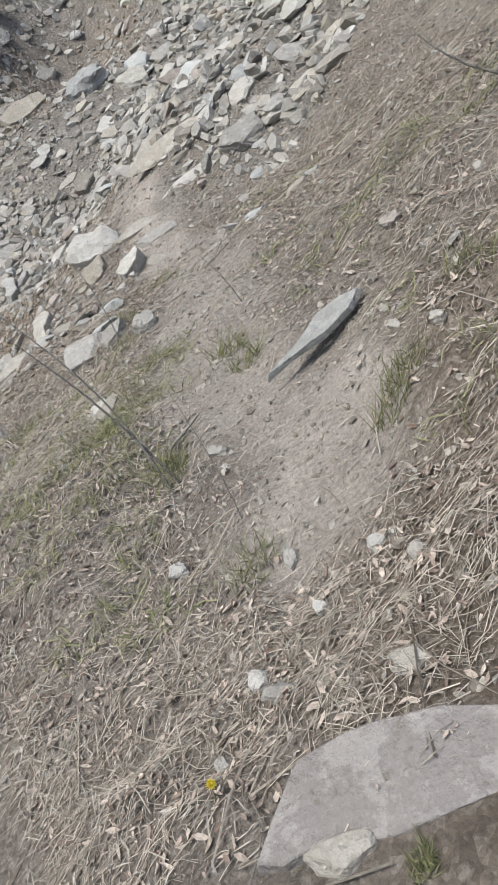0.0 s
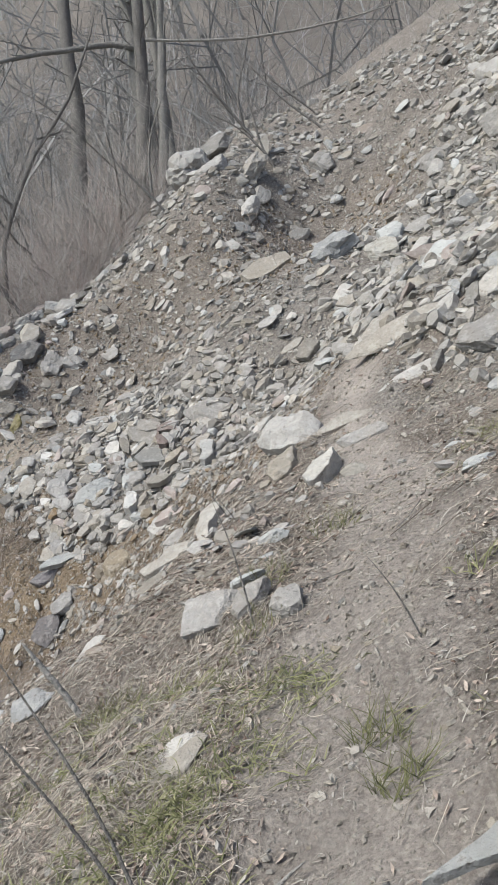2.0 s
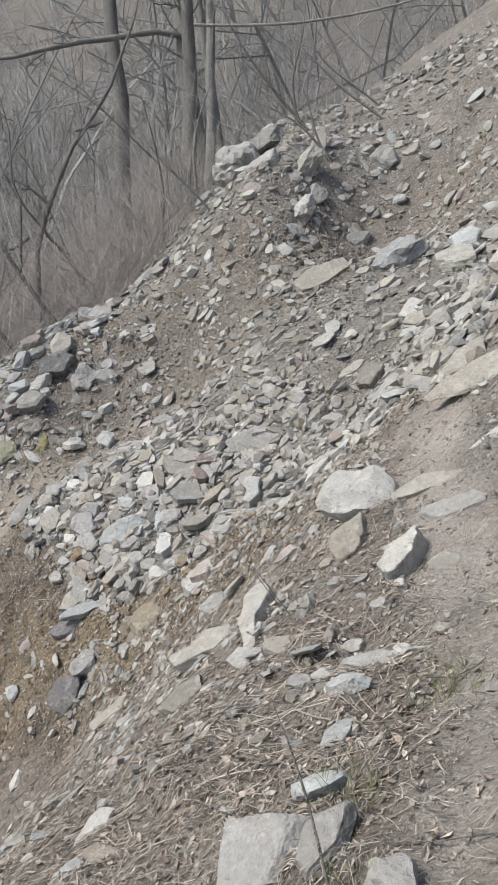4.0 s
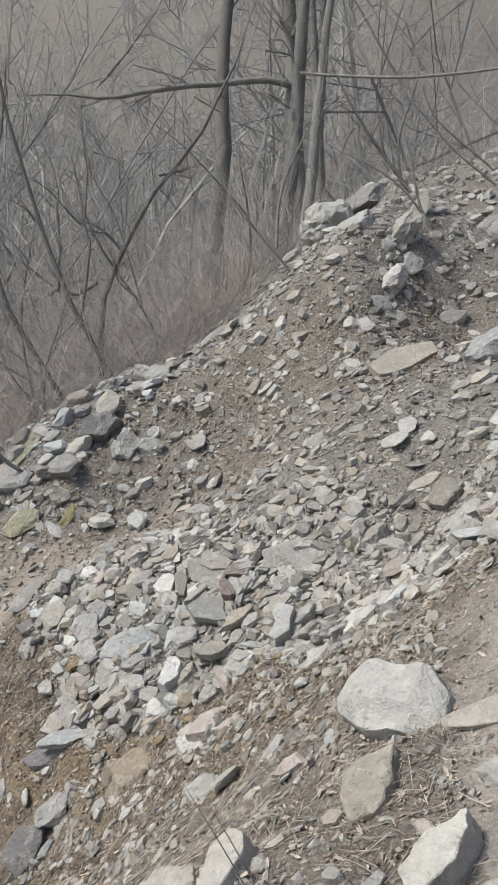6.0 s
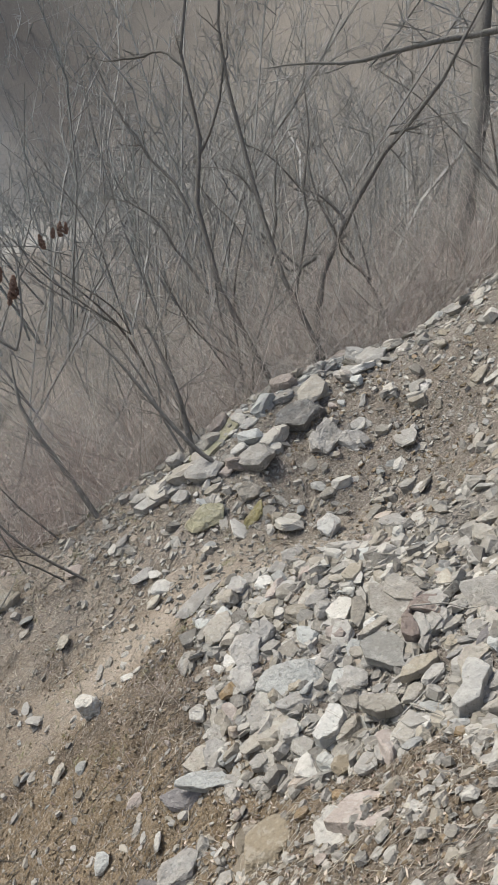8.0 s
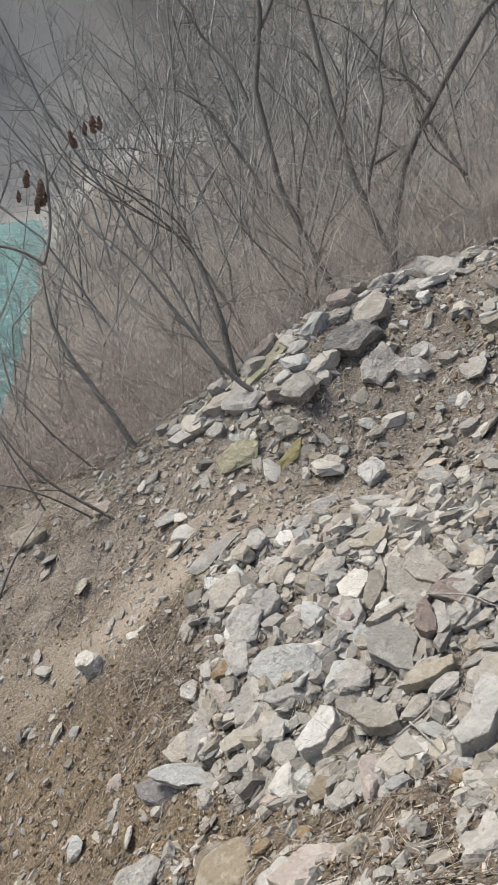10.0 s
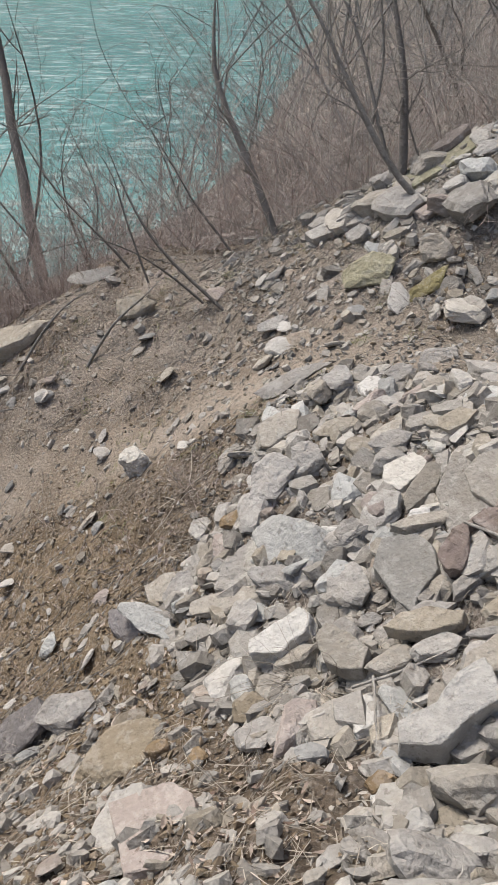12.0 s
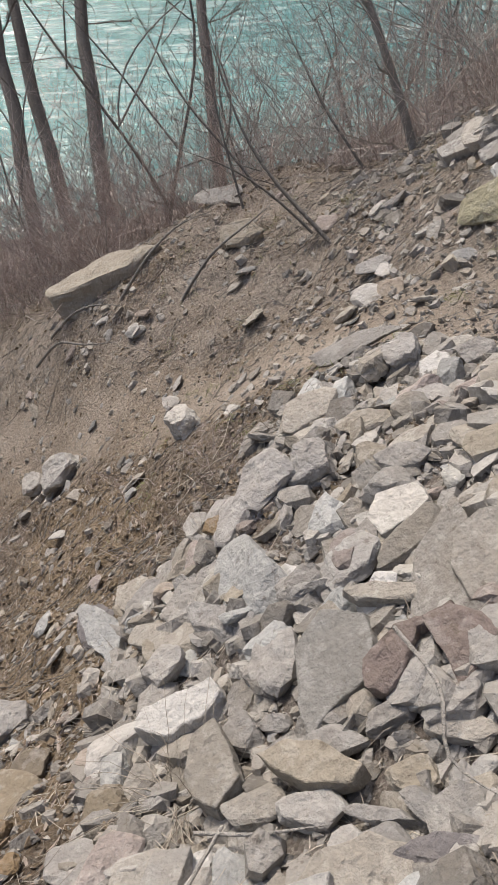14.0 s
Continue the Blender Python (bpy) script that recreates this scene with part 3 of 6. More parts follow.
def plate(x, y, z, rx, ry, rz, outline, thick, tone, seed, dome=0.0):
    """A slab or block with an outline of its own, top face up, chipped and bedded in the slope."""
    rng = random.Random(seed)
    bm = bmesh.new()
    area = sum(a[0] * b[1] - b[0] * a[1] for a, b in zip(outline, outline[1:] + outline[:1]))
    ring = outline if area > 0 else outline[::-1]
    top = [bm.verts.new((u, v, rng.uniform(-0.12, 0.05) * thick)) for u, v in ring]
    low = [bm.verts.new((u * rng.uniform(0.98, 1.12), v * rng.uniform(0.98, 1.12), -thick * rng.uniform(0.9, 1.2))) for u, v in ring]
    bm.faces.new(top)
    bm.faces.new(low[::-1])
    n = len(ring)
    for k in range(n):
        bm.faces.new((top[k], low[k], low[(k + 1) % n], top[(k + 1) % n]))
    bmesh.ops.recalc_face_normals(bm, faces=bm.faces)
    bmesh.ops.bevel(bm, geom=list(bm.edges), offset=min(0.05 * thick, 0.004), segments=1, affect="EDGES")
    big = max(max(abs(u), abs(v)) for u, v in ring) * 2
    bmesh.ops.triangulate(bm, faces=bm.faces)
    for cell in (big / 4, big / 8, big / 14):
        bmesh.ops.subdivide_edges(bm, edges=[e for e in bm.edges if e.calc_length() > cell], cuts=1)
        bmesh.ops.triangulate(bm, faces=bm.faces)
    off = Vector((rng.uniform(0, 50), rng.uniform(0, 50), rng.uniform(0, 50)))
    for v in bm.verts:
        q = v.co / big * 3.0 + off
        if v.co.z > -0.3 * thick:
            v.co.z += dome * (max(0.0, 1 - (2 * v.co.xy.length / big) ** 2) + 0.45 * noise.noise(q * 1.6))
        v.co += noise.noise_vector(q) * 0.1 * thick + noise.noise_vector(q * 3.3) * 0.05 * thick + noise.noise_vector(q * 9) * 0.02 * thick + noise.noise_vector(q * 1.7) * 0.014 * big
    kind = "boulder" if thick > 0.12 else "rock" if thick > 0.075 else "slab"
    ob = part(kind, bm, STONE[tone])
    ob.matrix_world = pose(x, y, z, rx, ry, rz)
    shape = {"boulder": "weathered boulder", "slab": "flat shale slab", "rock": "angular broken rock"}[kind]
    return tagged(ob, f"{'large ' if big > 0.4 else ''}{WORDS[tone]} {shape} lying on the stony slope", "rock")


rock(0.35, 1.74, 0.14, 25, -19, -23, 0.09, 0.06, 0.04, "pale", 0)
rock(0.19, 1.44, 0.03, 15, -22, -10, 0.12, 0.06, 0.04, "grey", 1)
rock(0.05, 1.95, -0.05, 28, -8, -37, 0.05, 0.05, 0.04, "pale", 2)
rock(0.10, 1.86, -0.02, 23, -17, -19, 0.10, 0.04, 0.04, "grey", 3)
rock(-0.03, 1.77, -0.11, 20, -17, -16, 0.04, 0.03, 0.04, "grey", 4)
rock(-0.19, 2.51, -0.13, 28, -13, -15, 0.07, 0.05, 0.04, "pale", 5)
rock(0.14, 2.34, 0.04, 24, 22, -86, 0.08, 0.04, 0.04, "pale", 6)
rock(0.34, 2.13, 0.15, 32, -12, -35, 0.05, 0.04, 0.04, "pale", 7)
rock(0.20, 2.05, 0.06, 30, -8, -38, 0.04, 0.03, 0.04, "pale", 8)
rock(0.41, 2.01, 0.19, 25, -24, -14, 0.04, 0.04, 0.04, "grey", 9)
rock(0.59, 3.47, 0.47, 34, -21, -16, 0.08, 0.06, 0.04, "pink", 10)
rock(0.60, 2.73, 0.38, 39, -8, -40, 0.05, 0.04, 0.04, "pale", 11)
rock(-5.0, 14.9, 1.7, 10, -8, -19, 0.84, 0.72, 0.72, "pale", 12, 0.5)
rock(-5.0, 16.05, 2.0, 30, -30, -4, 0.8, 0.55, 0.36, "grey", 13)
rock(-3.61, 14.36, 1.87, 22, -43, 87, 0.62, 0.22, 0.08, "pale", 14)
rock(-2.69, 14.49, 1.65, 52, -40, 35, 0.33, 0.35, 0.16, "grey", 15)
rock(-3.38, 13.53, 1.23, 59, 23, 27, 0.25, 0.26, 0.10, "pale", 16)
rock(-3.43, 13.16, 1.02, 46, -42, 70, 0.34, 0.16, 0.07, "grey", 17)
rock(-2.84, 13.49, 0.68, 54, -18, 47, 0.40, 0.19, 0.09, "pale", 18)
rock(-1.26, 11.82, 0.74, 39, -21, 4, 0.36, 0.28, 0.12, "bluepale", 19)
rock(-1.62, 10.75, 0.19, 35, -30, 20, 0.32, 0.21, 0.08, "pale", 20)
rock(-1.55, 10.59, 0.13, 44, -15, -4, 0.29, 0.17, 0.05, "grey", 21)
rock(-2.10, 10.25, -0.32, 39, -32, 23, 0.31, 0.11, 0.04, "pale", 22)
rock(-1.88, 10.06, -0.31, 22, -44, 41, 0.26, 0.26, 0.12, "tan", 23)
rock(-1.65, 9.76, -0.34, 15, -45, 37, 0.46, 0.21, 0.08, "grey", 24)
rock(-0.86, 8.36, 0.19, 29, -34, 3, 0.35, 0.22, 0.08, "tan", 25)
rock(-1.10, 8.47, -0.00, 43, -2, -45, 0.51, 0.11, 0.04, "grey", 26)
rock(-3.54, 9.54, -1.14, 43, 7, -8, 0.54, 0.23, 0.06, "grey", 27)
rock(-2.84, 9.68, -0.88, 44, -4, 6, 0.53, 0.27, 0.10, "grey", 28)
rock(-0.87, 7.19, -0.19, 31, -24, 6, 0.35, 0.12, 0.04, "tan", 29)
rock(-0.72, 6.90, -0.20, 25, -25, 14, 0.31, 0.12, 0.04, "grey", 30)
rock(-1.31, 5.93, -0.58, 13, -20, 7, 0.17, 0.12, 0.04, "grey", 31)
rock(-1.82, 5.97, -0.95, -12, -23, 61, 0.27, 0.16, 0.07, "tan", 32)
rock(-3.13, 7.30, -2.17, 12, -34, 31, 0.46, 0.12, 0.04, "grey", 33)
rock(-2.79, 8.10, -1.52, 32, -21, -3, 0.27, 0.26, 0.14, "pale", 34)
rock(-2.40, 7.58, -1.35, 14, -36, 24, 0.22, 0.18, 0.07, "grey", 35)
rock(-0.95, 5.80, -0.38, 13, -17, 4, 0.10, 0.07, 0.04, "grey", 36)
rock(-0.85, 5.60, -0.31, 8, -18, 12, 0.19, 0.07, 0.04, "grey", 37)
rock(-1.04, 5.41, -0.39, 7, -18, 15, 0.08, 0.08, 0.04, "grey", 38)
rock(-0.98, 5.47, -0.37, 2, -19, 30, 0.09, 0.07, 0.04, "pale", 39)
rock(-3.90, 7.73, -2.54, 8, -37, 65, 0.34, 0.27, 0.13, "slate", 40)
rock(-4.19, 8.26, -2.28, 40, -17, 21, 0.35, 0.18, 0.10, "slate", 41)
rock(-0.57, 5.68, -0.21, 16, -13, -15, 0.08, 0.05, 0.04, "pale", 42)
rock(-0.89, 6.05, -0.37, 12, -19, 15, 0.08, 0.07, 0.04, "pale", 43)
rock(-4.06, 8.35, -2.12, 19, -13, 36, 0.37, 0.12, 0.08, "bluepale", 44)
rock(-3.80, 8.85, -1.65, 18, -17, 46, 0.23, 0.10, 0.05, "grey", 45)
rock(-3.67, 8.68, -1.73, -15, -15, 131, 0.16, 0.12, 0.08, "pale", 46)
rock(-3.84, 8.67, -1.81, 9, -30, 58, 0.44, 0.14, 0.04, "tan", 47)
rock(-3.60, 9.37, -1.24, 11, -24, 72, 0.24, 0.08, 0.04, "tan", 48)
rock(-3.80, 9.47, -1.23, -12, -24, 128, 0.29, 0.09, 0.04, "tan", 49)
rock(-3.79, 9.30, -1.33, -10, -24, 123, 0.18, 0.15, 0.04, "pale", 50)
rock(-3.79, 9.16, -1.42, 7, -25, 82, 0.13, 0.11, 0.07, "grey", 51)
rock(-4.41, 9.02, -1.64, -14, -24, 140, 0.28, 0.23, 0.13, "grey", 52)
rock(-4.45, 9.19, -1.53, 9, -25, 89, 0.20, 0.19, 0.12, "grey", 53)
rock(-4.90, 9.18, -1.66, 8, -25, 92, 0.30, 0.19, 0.05, "tan", 54)
rock(-5.45, 9.40, -1.68, -0, -27, 79, 0.42, 0.17, 0.04, "grey", 55)
rock(-4.61, 9.41, -1.46, 12, -21, 78, 0.23, 0.14, 0.05, "tan", 56)
rock(-4.19, 9.49, -1.31, 15, -21, 67, 0.18, 0.13, 0.05, "grey", 57)
rock(-3.30, 8.97, -1.40, 1, -20, 80, 0.13, 0.11, 0.05, "grey", 58)
rock(-3.17, 9.22, -1.21, 10, -20, 64, 0.15, 0.08, 0.04, "grey", 59)
rock(-3.20, 9.36, -1.14, -10, -22, 119, 0.17, 0.07, 0.04, "grey", 60)
rock(-3.02, 9.38, -1.09, 5, -23, 80, 0.13, 0.08, 0.04, "tan", 61)
rock(-3.11, 9.49, -1.04, 13, -23, 64, 0.17, 0.07, 0.04, "grey", 62)
rock(-2.99, 9.16, -1.20, -3, -19, 93, 0.17, 0.08, 0.04, "pale", 63)
rock(-3.03, 9.02, -1.28, -8, -16, 104, 0.15, 0.11, 0.05, "tan", 64)
rock(-2.87, 9.30, -1.09, 6, -20, 68, 0.12, 0.08, 0.05, "grey", 65)
rock(-2.82, 9.42, -1.02, 2, -23, 82, 0.18, 0.08, 0.04, "slate", 66)
rock(-2.93, 9.40, -1.06, 15, -18, 50, 0.13, 0.06, 0.04, "grey", 67)
rock(-2.94, 9.31, -1.10, 6, -21, 72, 0.17, 0.04, 0.04, "grey", 68)
rock(-6.48, 7.35, -3.48, -8, -33, 137, 0.35, 0.26, 0.17, "pale", 69)
rock(-6.71, 7.03, -3.82, 23, -28, 82, 0.25, 0.21, 0.14, "grey", 70)
rock(-5.68, 8.48, -2.39, 7, -26, 88, 0.16, 0.20, 0.14, "white", 71)
rock(-4.57, 8.69, -1.97, -7, -28, 124, 0.13, 0.12, 0.06, "pale", 72)
rock(-4.36, 8.83, -1.81, 20, -20, 61, 0.18, 0.09, 0.04, "ochre", 73)
rock(-7.65, 8.75, -2.29, 27, -9, 75, 0.36, 0.22, 0.12, "tan", 74)
rock(-8.87, 8.51, -2.52, 19, -14, 62, 0.45, 0.21, 0.06, "pale", 75)
rock(-7.30, 9.36, -2.03, 31, -9, 54, 0.22, 0.15, 0.04, "pink", 76)
rock(-6.51, 9.61, -1.82, 26, -24, 67, 0.24, 0.11, 0.04, "grey", 77)
rock(-4.99, 9.89, -1.37, 13, -9, 64, 0.15, 0.14, 0.05, "grey", 78)
rock(-5.16, 9.61, -1.49, 6, -20, 94, 0.15, 0.18, 0.09, "grey", 79)
rock(-2.90, 8.76, -1.38, -16, -10, 127, 0.20, 0.14, 0.05, "pale", 80)
rock(-2.37, 8.78, -1.08, -18, -1, 116, 0.10, 0.07, 0.04, "white", 81)
rock(-2.58, 8.79, -1.21, -12, -12, 94, 0.08, 0.07, 0.04, "ochre", 82)
rock(-2.56, 8.34, -1.30, -16, 10, 144, 0.17, 0.09, 0.04, "tan", 83)
rock(-3.82, 7.95, -2.33, -6, -21, 89, 0.28, 0.21, 0.14, "grey", 84)
rock(-2.38, 8.14, -1.20, -20, 9, 123, 0.18, 0.06, 0.04, "pale", 85)
rock(-2.98, 8.55, -1.51, -11, -16, 95, 0.14, 0.11, 0.05, "grey", 86)
rock(-3.28, 8.12, -1.87, -16, -12, 106, 0.34, 0.26, 0.12, "clay", 87)
rock(-2.36, 9.01, -1.04, -14, -12, 97, 0.11, 0.11, 0.05, "tan", 88)
rock(-2.46, 8.68, -1.16, -17, -2, 116, 0.11, 0.08, 0.04, "tan", 89)
rock(-2.94, 8.62, -1.46, -18, -5, 136, 0.11, 0.07, 0.04, "pale", 90)
rock(-4.16, 8.53, -2.05, -12, -28, 126, 0.22, 0.21, 0.06, "grey", 91)
rock(-13.71, 15.71, -2.52, 23, -19, 62, 0.52, 0.73, 0.40, "grey", 92)
rock(-6.16, 11.40, -0.60, 43, -16, 51, 0.48, 0.26, 0.22, "dark", 93)
rock(-5.79, 11.29, -0.80, 44, -23, 58, 0.24, 0.23, 0.15, "grey", 94)
rock(-5.11, 10.65, -1.28, 27, -4, 39, 0.19, 0.22, 0.13, "white", 95)
rock(-5.85, 10.44, -1.30, 19, -33, 96, 0.32, 0.11, 0.05, "yellow", 96)
rock(-5.11, 10.18, -1.39, 18, -10, 58, 0.25, 0.15, 0.05, "grey", 97)
rock(-6.07, 9.55, -1.82, 33, -15, 37, 0.22, 0.14, 0.05, "pale", 98)
rock(-13.00, 18.04, -1.84, 23, -20, 63, 0.81, 0.58, 0.32, "grey", 99)
rock(-6.05, 10.55, -1.17, 38, -17, 57, 0.21, 0.19, 0.13, "grey", 100)
rock(-6.75, 10.30, -1.35, 39, -16, 41, 0.22, 0.12, 0.06, "grey", 101)
rock(-13.67, 16.28, -2.42, 24, -18, 60, 0.80, 0.44, 0.20, "grey", 102)
rock(-5.75, 11.34, -0.77, 48, -12, 44, 0.26, 0.35, 0.15, "grey", 103)
rock(-5.50, 11.45, -0.78, 50, -8, 34, 0.31, 0.23, 0.11, "grey", 104)
rock(-6.26, 10.19, -1.38, 38, -18, 47, 0.36, 0.28, 0.13, "moss", 105)
rock(-6.04, 9.65, -1.74, 34, -18, 40, 0.22, 0.15, 0.04, "pink", 106)
rock(-0.65, 7.97, 0.23, 37, -28, 2, 0.68, 0.18, 0.09, "pale", 107)
rock(0.05, 7.38, 0.34, 30, -20, -4, 0.40, 0.26, 0.17, "grey", 108)
rock(0.04, 7.95, 0.61, 16, -45, 42, 0.23, 0.18, 0.10, "pale", 109)
rock(1.01, 13.96, 3.31, 57, -1, -26, 0.82, 0.34, 0.13, "pale", 110)
rock(-0.01, 13.90, 2.70, 53, -10, -21, 1.05, 0.30, 0.11, "grey", 111)
rock(-0.12, 12.70, 1.97, 56, -23, -8, 0.45, 0.37, 0.21, "grey", 112)
rock(-0.93, 13.07, 1.54, 56, -20, -20, 0.4, 0.28, 0.14, "grey", 113)
rock(0.59, 7.57, 0.70, 46, -24, -8, 0.28, 0.14, 0.05, "pale", 114)
rock(-0.45, 9.21, 0.64, 36, -24, -15, 0.38, 0.35, 0.16, "bluepale", 115)
rock(-1.34, 11.52, 0.60, 37, -18, 7, 0.39, 0.37, 0.17, "bluepale", 116)
rock(0.76, 12.06, 1.89, 56, -5, -21, 0.78, 0.20, 0.06, "grey", 117)
rock(-0.60, 3.60, -0.16, 4, -28, 49, 0.22, 0.08, 0.04, "pale", 118)
rock(-0.84, 4.48, -0.20, 16, -21, 12, 0.23, 0.22, 0.08, "grey", 119)
rock(-0.68, 4.48, -0.12, -7, -25, 67, 0.21, 0.10, 0.05, "grey", 120)
rock(-0.47, 4.29, -0.01, 2, -28, 47, 0.11, 0.12, 0.06, "pale", 121)
rock(-3.91, 8.96, -1.63, 43, -21, 22, 0.42, 0.30, 0.11, "bluepale", 122)
rock(-0.07, 2.93, 0.01, -28, 7, 155, 0.08, 0.04, 0.04, "grey", 123)
rock(-3.16, 8.25, -1.76, -11, -16, 80, 0.09, 0.08, 0.05, "ochre", 124)
rock(-3.00, 8.36, -1.61, -12, -14, 82, 0.07, 0.07, 0.04, "ochre", 125)
rock(-4.31, 8.87, -1.82, 21, -24, 63, 0.11, 0.08, 0.04, "ochre", 126)
rock(-2.58, 8.81, -1.21, -14, -9, 96, 0.05, 0.05, 0.04, "ochre", 127)
rock(-3.17, 8.59, -1.59, -9, -17, 93, 0.14, 0.14, 0.09, "clay", 128)
rock(-3.29, 8.09, -1.94, -32, -2, 125, 0.30, 0.34, 0.07, "clay", 129)
rock(-3.50, 8.18, -2.03, -10, -18, 92, 0.17, 0.12, 0.05, "clay", 130)
plate(0.273, 1.508, 0.143, 8, -29, 3, [(-0.260, -0.024), (-0.235, 0.022), (-0.159, 0.116), (-0.066, 0.113), (0.001, 0.111), (0.117, 0.073), (0.221, 0.031), (0.280, -0.024), (0.229, -0.073), (0.152, -0.085), (0.060, -0.082), (-0.015, -0.076), (-0.110, -0.055), (-0.215, -0.047)], 0.05, "slate", 300)
plate(0.283, 3.121, 0.285, 10, -32, 21, [(-0.214, -0.003), (-0.098, 0.018), (0.041, 0.049), (0.129, 0.030), (0.185, -0.003), (0.114, -0.039), (-0.025, -0.040), (-0.131, -0.012)], 0.022, "bluepale", 301)
plate(-0.899, 6.456, -0.298, 8, 28, -110, [(0.110, -0.052), (-0.017, -0.07), (-0.085, -0.04), (-0.163, 0.003), (-0.119, 0.046), (0.005, 0.068), (0.119, 0.043), (0.150, 0.003)], 0.11, "chalk", 302)
plate(-1.599, 6.382, -0.738, 29, 10, -69, [(-0.193, -0.054), (-0.292, -0.013), (-0.227, 0.072), (-0.129, 0.099), (0.039, 0.032), (0.177, 0.021), (0.332, -0.013), (0.222, -0.059), (0.071, -0.085)], 0.12, "pale", 303, 0.06)
plate(-2.007, 6.586, -1.092, 19, -29, 1, [(-0.279, 0.005), (-0.105, 0.005), (-0.001, 0.102), (0.148, 0.105), (0.225, 0.005), (0.201, -0.077), (-0.013, -0.064), (-0.175, -0.082)], 0.12, "pale", 304, 0.05)
plate(-1.321, 7.323, -0.42, 38, -6, -32, [(-0.230, -0.106), (-0.304, 0.019), (-0.182, 0.106), (0.094, 0.211), (0.221, 0.159), (0.307, 0.019), (0.194, -0.080), (0.031, -0.164), (-0.131, -0.163)], 0.16, "pale", 305, 0.12)
plate(-1.236, 6.836, -0.47, 16, 30, -99, [(0.082, -0.082), (-0.094, -0.129), (-0.193, 0.010), (-0.047, 0.096), (0.095, 0.096), (0.158, 0.010)], 0.12, "grey", 306, 0.06)
plate(-3.371, 9.215, -1.255, 27, -1, -6, [(-0.077, -0.114), (-0.191, -0.046), (-0.155, 0.085), (-0.056, 0.120), (0.056, 0.100), (0.144, -0.011), (0.198, -0.046), (0.082, -0.089)], 0.05, "bluegrey", 307)
plate(-3.943, 9.447, -1.263, 22, 17, -38, [(0.061, -0.086), (-0.026, -0.109), (-0.104, 0.013), (-0.055, 0.089), (0.014, 0.080), (0.111, 0.013)], 0.06, "white", 308)
plate(-3.579, 9.603, -1.054, 29, -3, 0, [(0.014, -0.074), (-0.098, -0.054), (-0.138, 0.035), (-0.120, 0.110), (0.206, 0.035), (0.136, -0.051)], 0.06, "grey", 309)
plate(-3.301, 9.514, -1.021, 27, 5, -5, [(-0.078, -0.089), (-0.093, -0.018), (-0.056, 0.048), (-0.003, 0.090), (0.072, 0.038), (0.130, -0.018), (0.027, -0.052)], 0.11, "maroon", 310)
plate(-3.330, 9.389, -1.103, 16, 21, -48, [(0.088, -0.066), (-0.024, -0.052), (-0.161, -0.000), (-0.139, 0.038), (-0.057, -0.003), (0.054, 0.044), (0.110, 0.040), (0.130, -0.000)], 0.13, "maroon", 311)
plate(-4.201, 8.507, -2.043, 15, -27, 59, [(-0.161, -0.065), (-0.226, 0.038), (-0.093, 0.091), (0.064, 0.076), (0.227, 0.038), (0.184, -0.091), (0.006, -0.087)], 0.06, "grey", 312)
plate(-3.979, 8.765, -1.751, 23, 13, -21, [(0.094, -0.134), (-0.035, -0.122), (-0.165, 0.005), (-0.112, 0.085), (-0.021, 0.103), (0.095, 0.058), (0.145, 0.005)], 0.14, "pale", 313)
plate(-3.446, 8.775, -1.570, -10, -20, 106, [(-0.153, -0.010), (-0.120, 0.057), (0.014, 0.051), (0.110, 0.055), (0.129, -0.010), (0.075, -0.065), (-0.055, -0.079)], 0.09, "white", 314)
plate(-3.179, 8.899, -1.383, 20, -13, 6, [(0.006, -0.076), (-0.106, -0.044), (-0.147, 0.016), (-0.046, 0.054), (0.068, 0.080), (0.139, 0.016), (0.085, -0.044)], 0.07, "tan", 315)
plate(-3.096, 9.149, -1.214, 2, -24, 72, [(-0.142, 0.007), (-0.079, 0.048), (0.012, 0.054), (0.140, 0.007), (0.123, -0.034), (0.016, -0.057), (-0.070, -0.024)], 0.06, "tan", 316)
plate(-2.700, 8.190, -1.398, 0, -27, 24, [(0.106, -0.167), (-0.210, -0.069), (-0.126, 0.113), (-0.024, 0.125), (0.098, 0.066), (0.156, -0.069)], 0.07, "pink", 317)
plate(-2.686, 9.027, -1.104, -14, -16, 116, [(-0.177, 0.037), (-0.133, 0.082), (-0.012, 0.036), (0.097, 0.047), (0.210, 0.037), (0.122, -0.097), (0.009, -0.074), (-0.115, -0.068)], 0.09, "white", 318, 0.02)
plate(-2.818, 9.244, -1.072, -8, -18, 103, [(-0.159, -0.009), (-0.074, 0.050), (0.037, 0.057), (0.122, -0.009), (0.073, -0.088)], 0.08, "grey", 319)
rock(-8.12, 7.56, -2.91, 12, -25, 88, 1.12, 0.36, 0.34, "tan", 320)
plate(-6.967, 10.920, -0.915, -0, -35, 87, [(-0.347, 0.060), (-0.202, 0.162), (0.135, 0.085), (0.373, 0.060), (0.330, -0.126), (0.000, -0.137), (-0.288, -0.103)], 0.07, "moss", 321)
plate(-7.021, 10.283, -1.358, 27, -27, 47, [(-0.366, -0.006), (-0.117, 0.062), (0.318, 0.122), (0.369, -0.006), (0.062, -0.068), (-0.267, -0.104)], 0.07, "pale", 322)
plate(-2.868, 11.910, 0.4, 33, -15, 21, [(-0.346, -0.004), (-0.065, 0.179), (0.296, 0.155), (0.330, -0.004), (0.044, -0.153), (-0.258, -0.172)], 0.09, "grey", 323)
rock(-1.98, 11.95, 0.5, 10, -26, 22, 0.64, 0.42, 0.38, "bluegrey", 324)
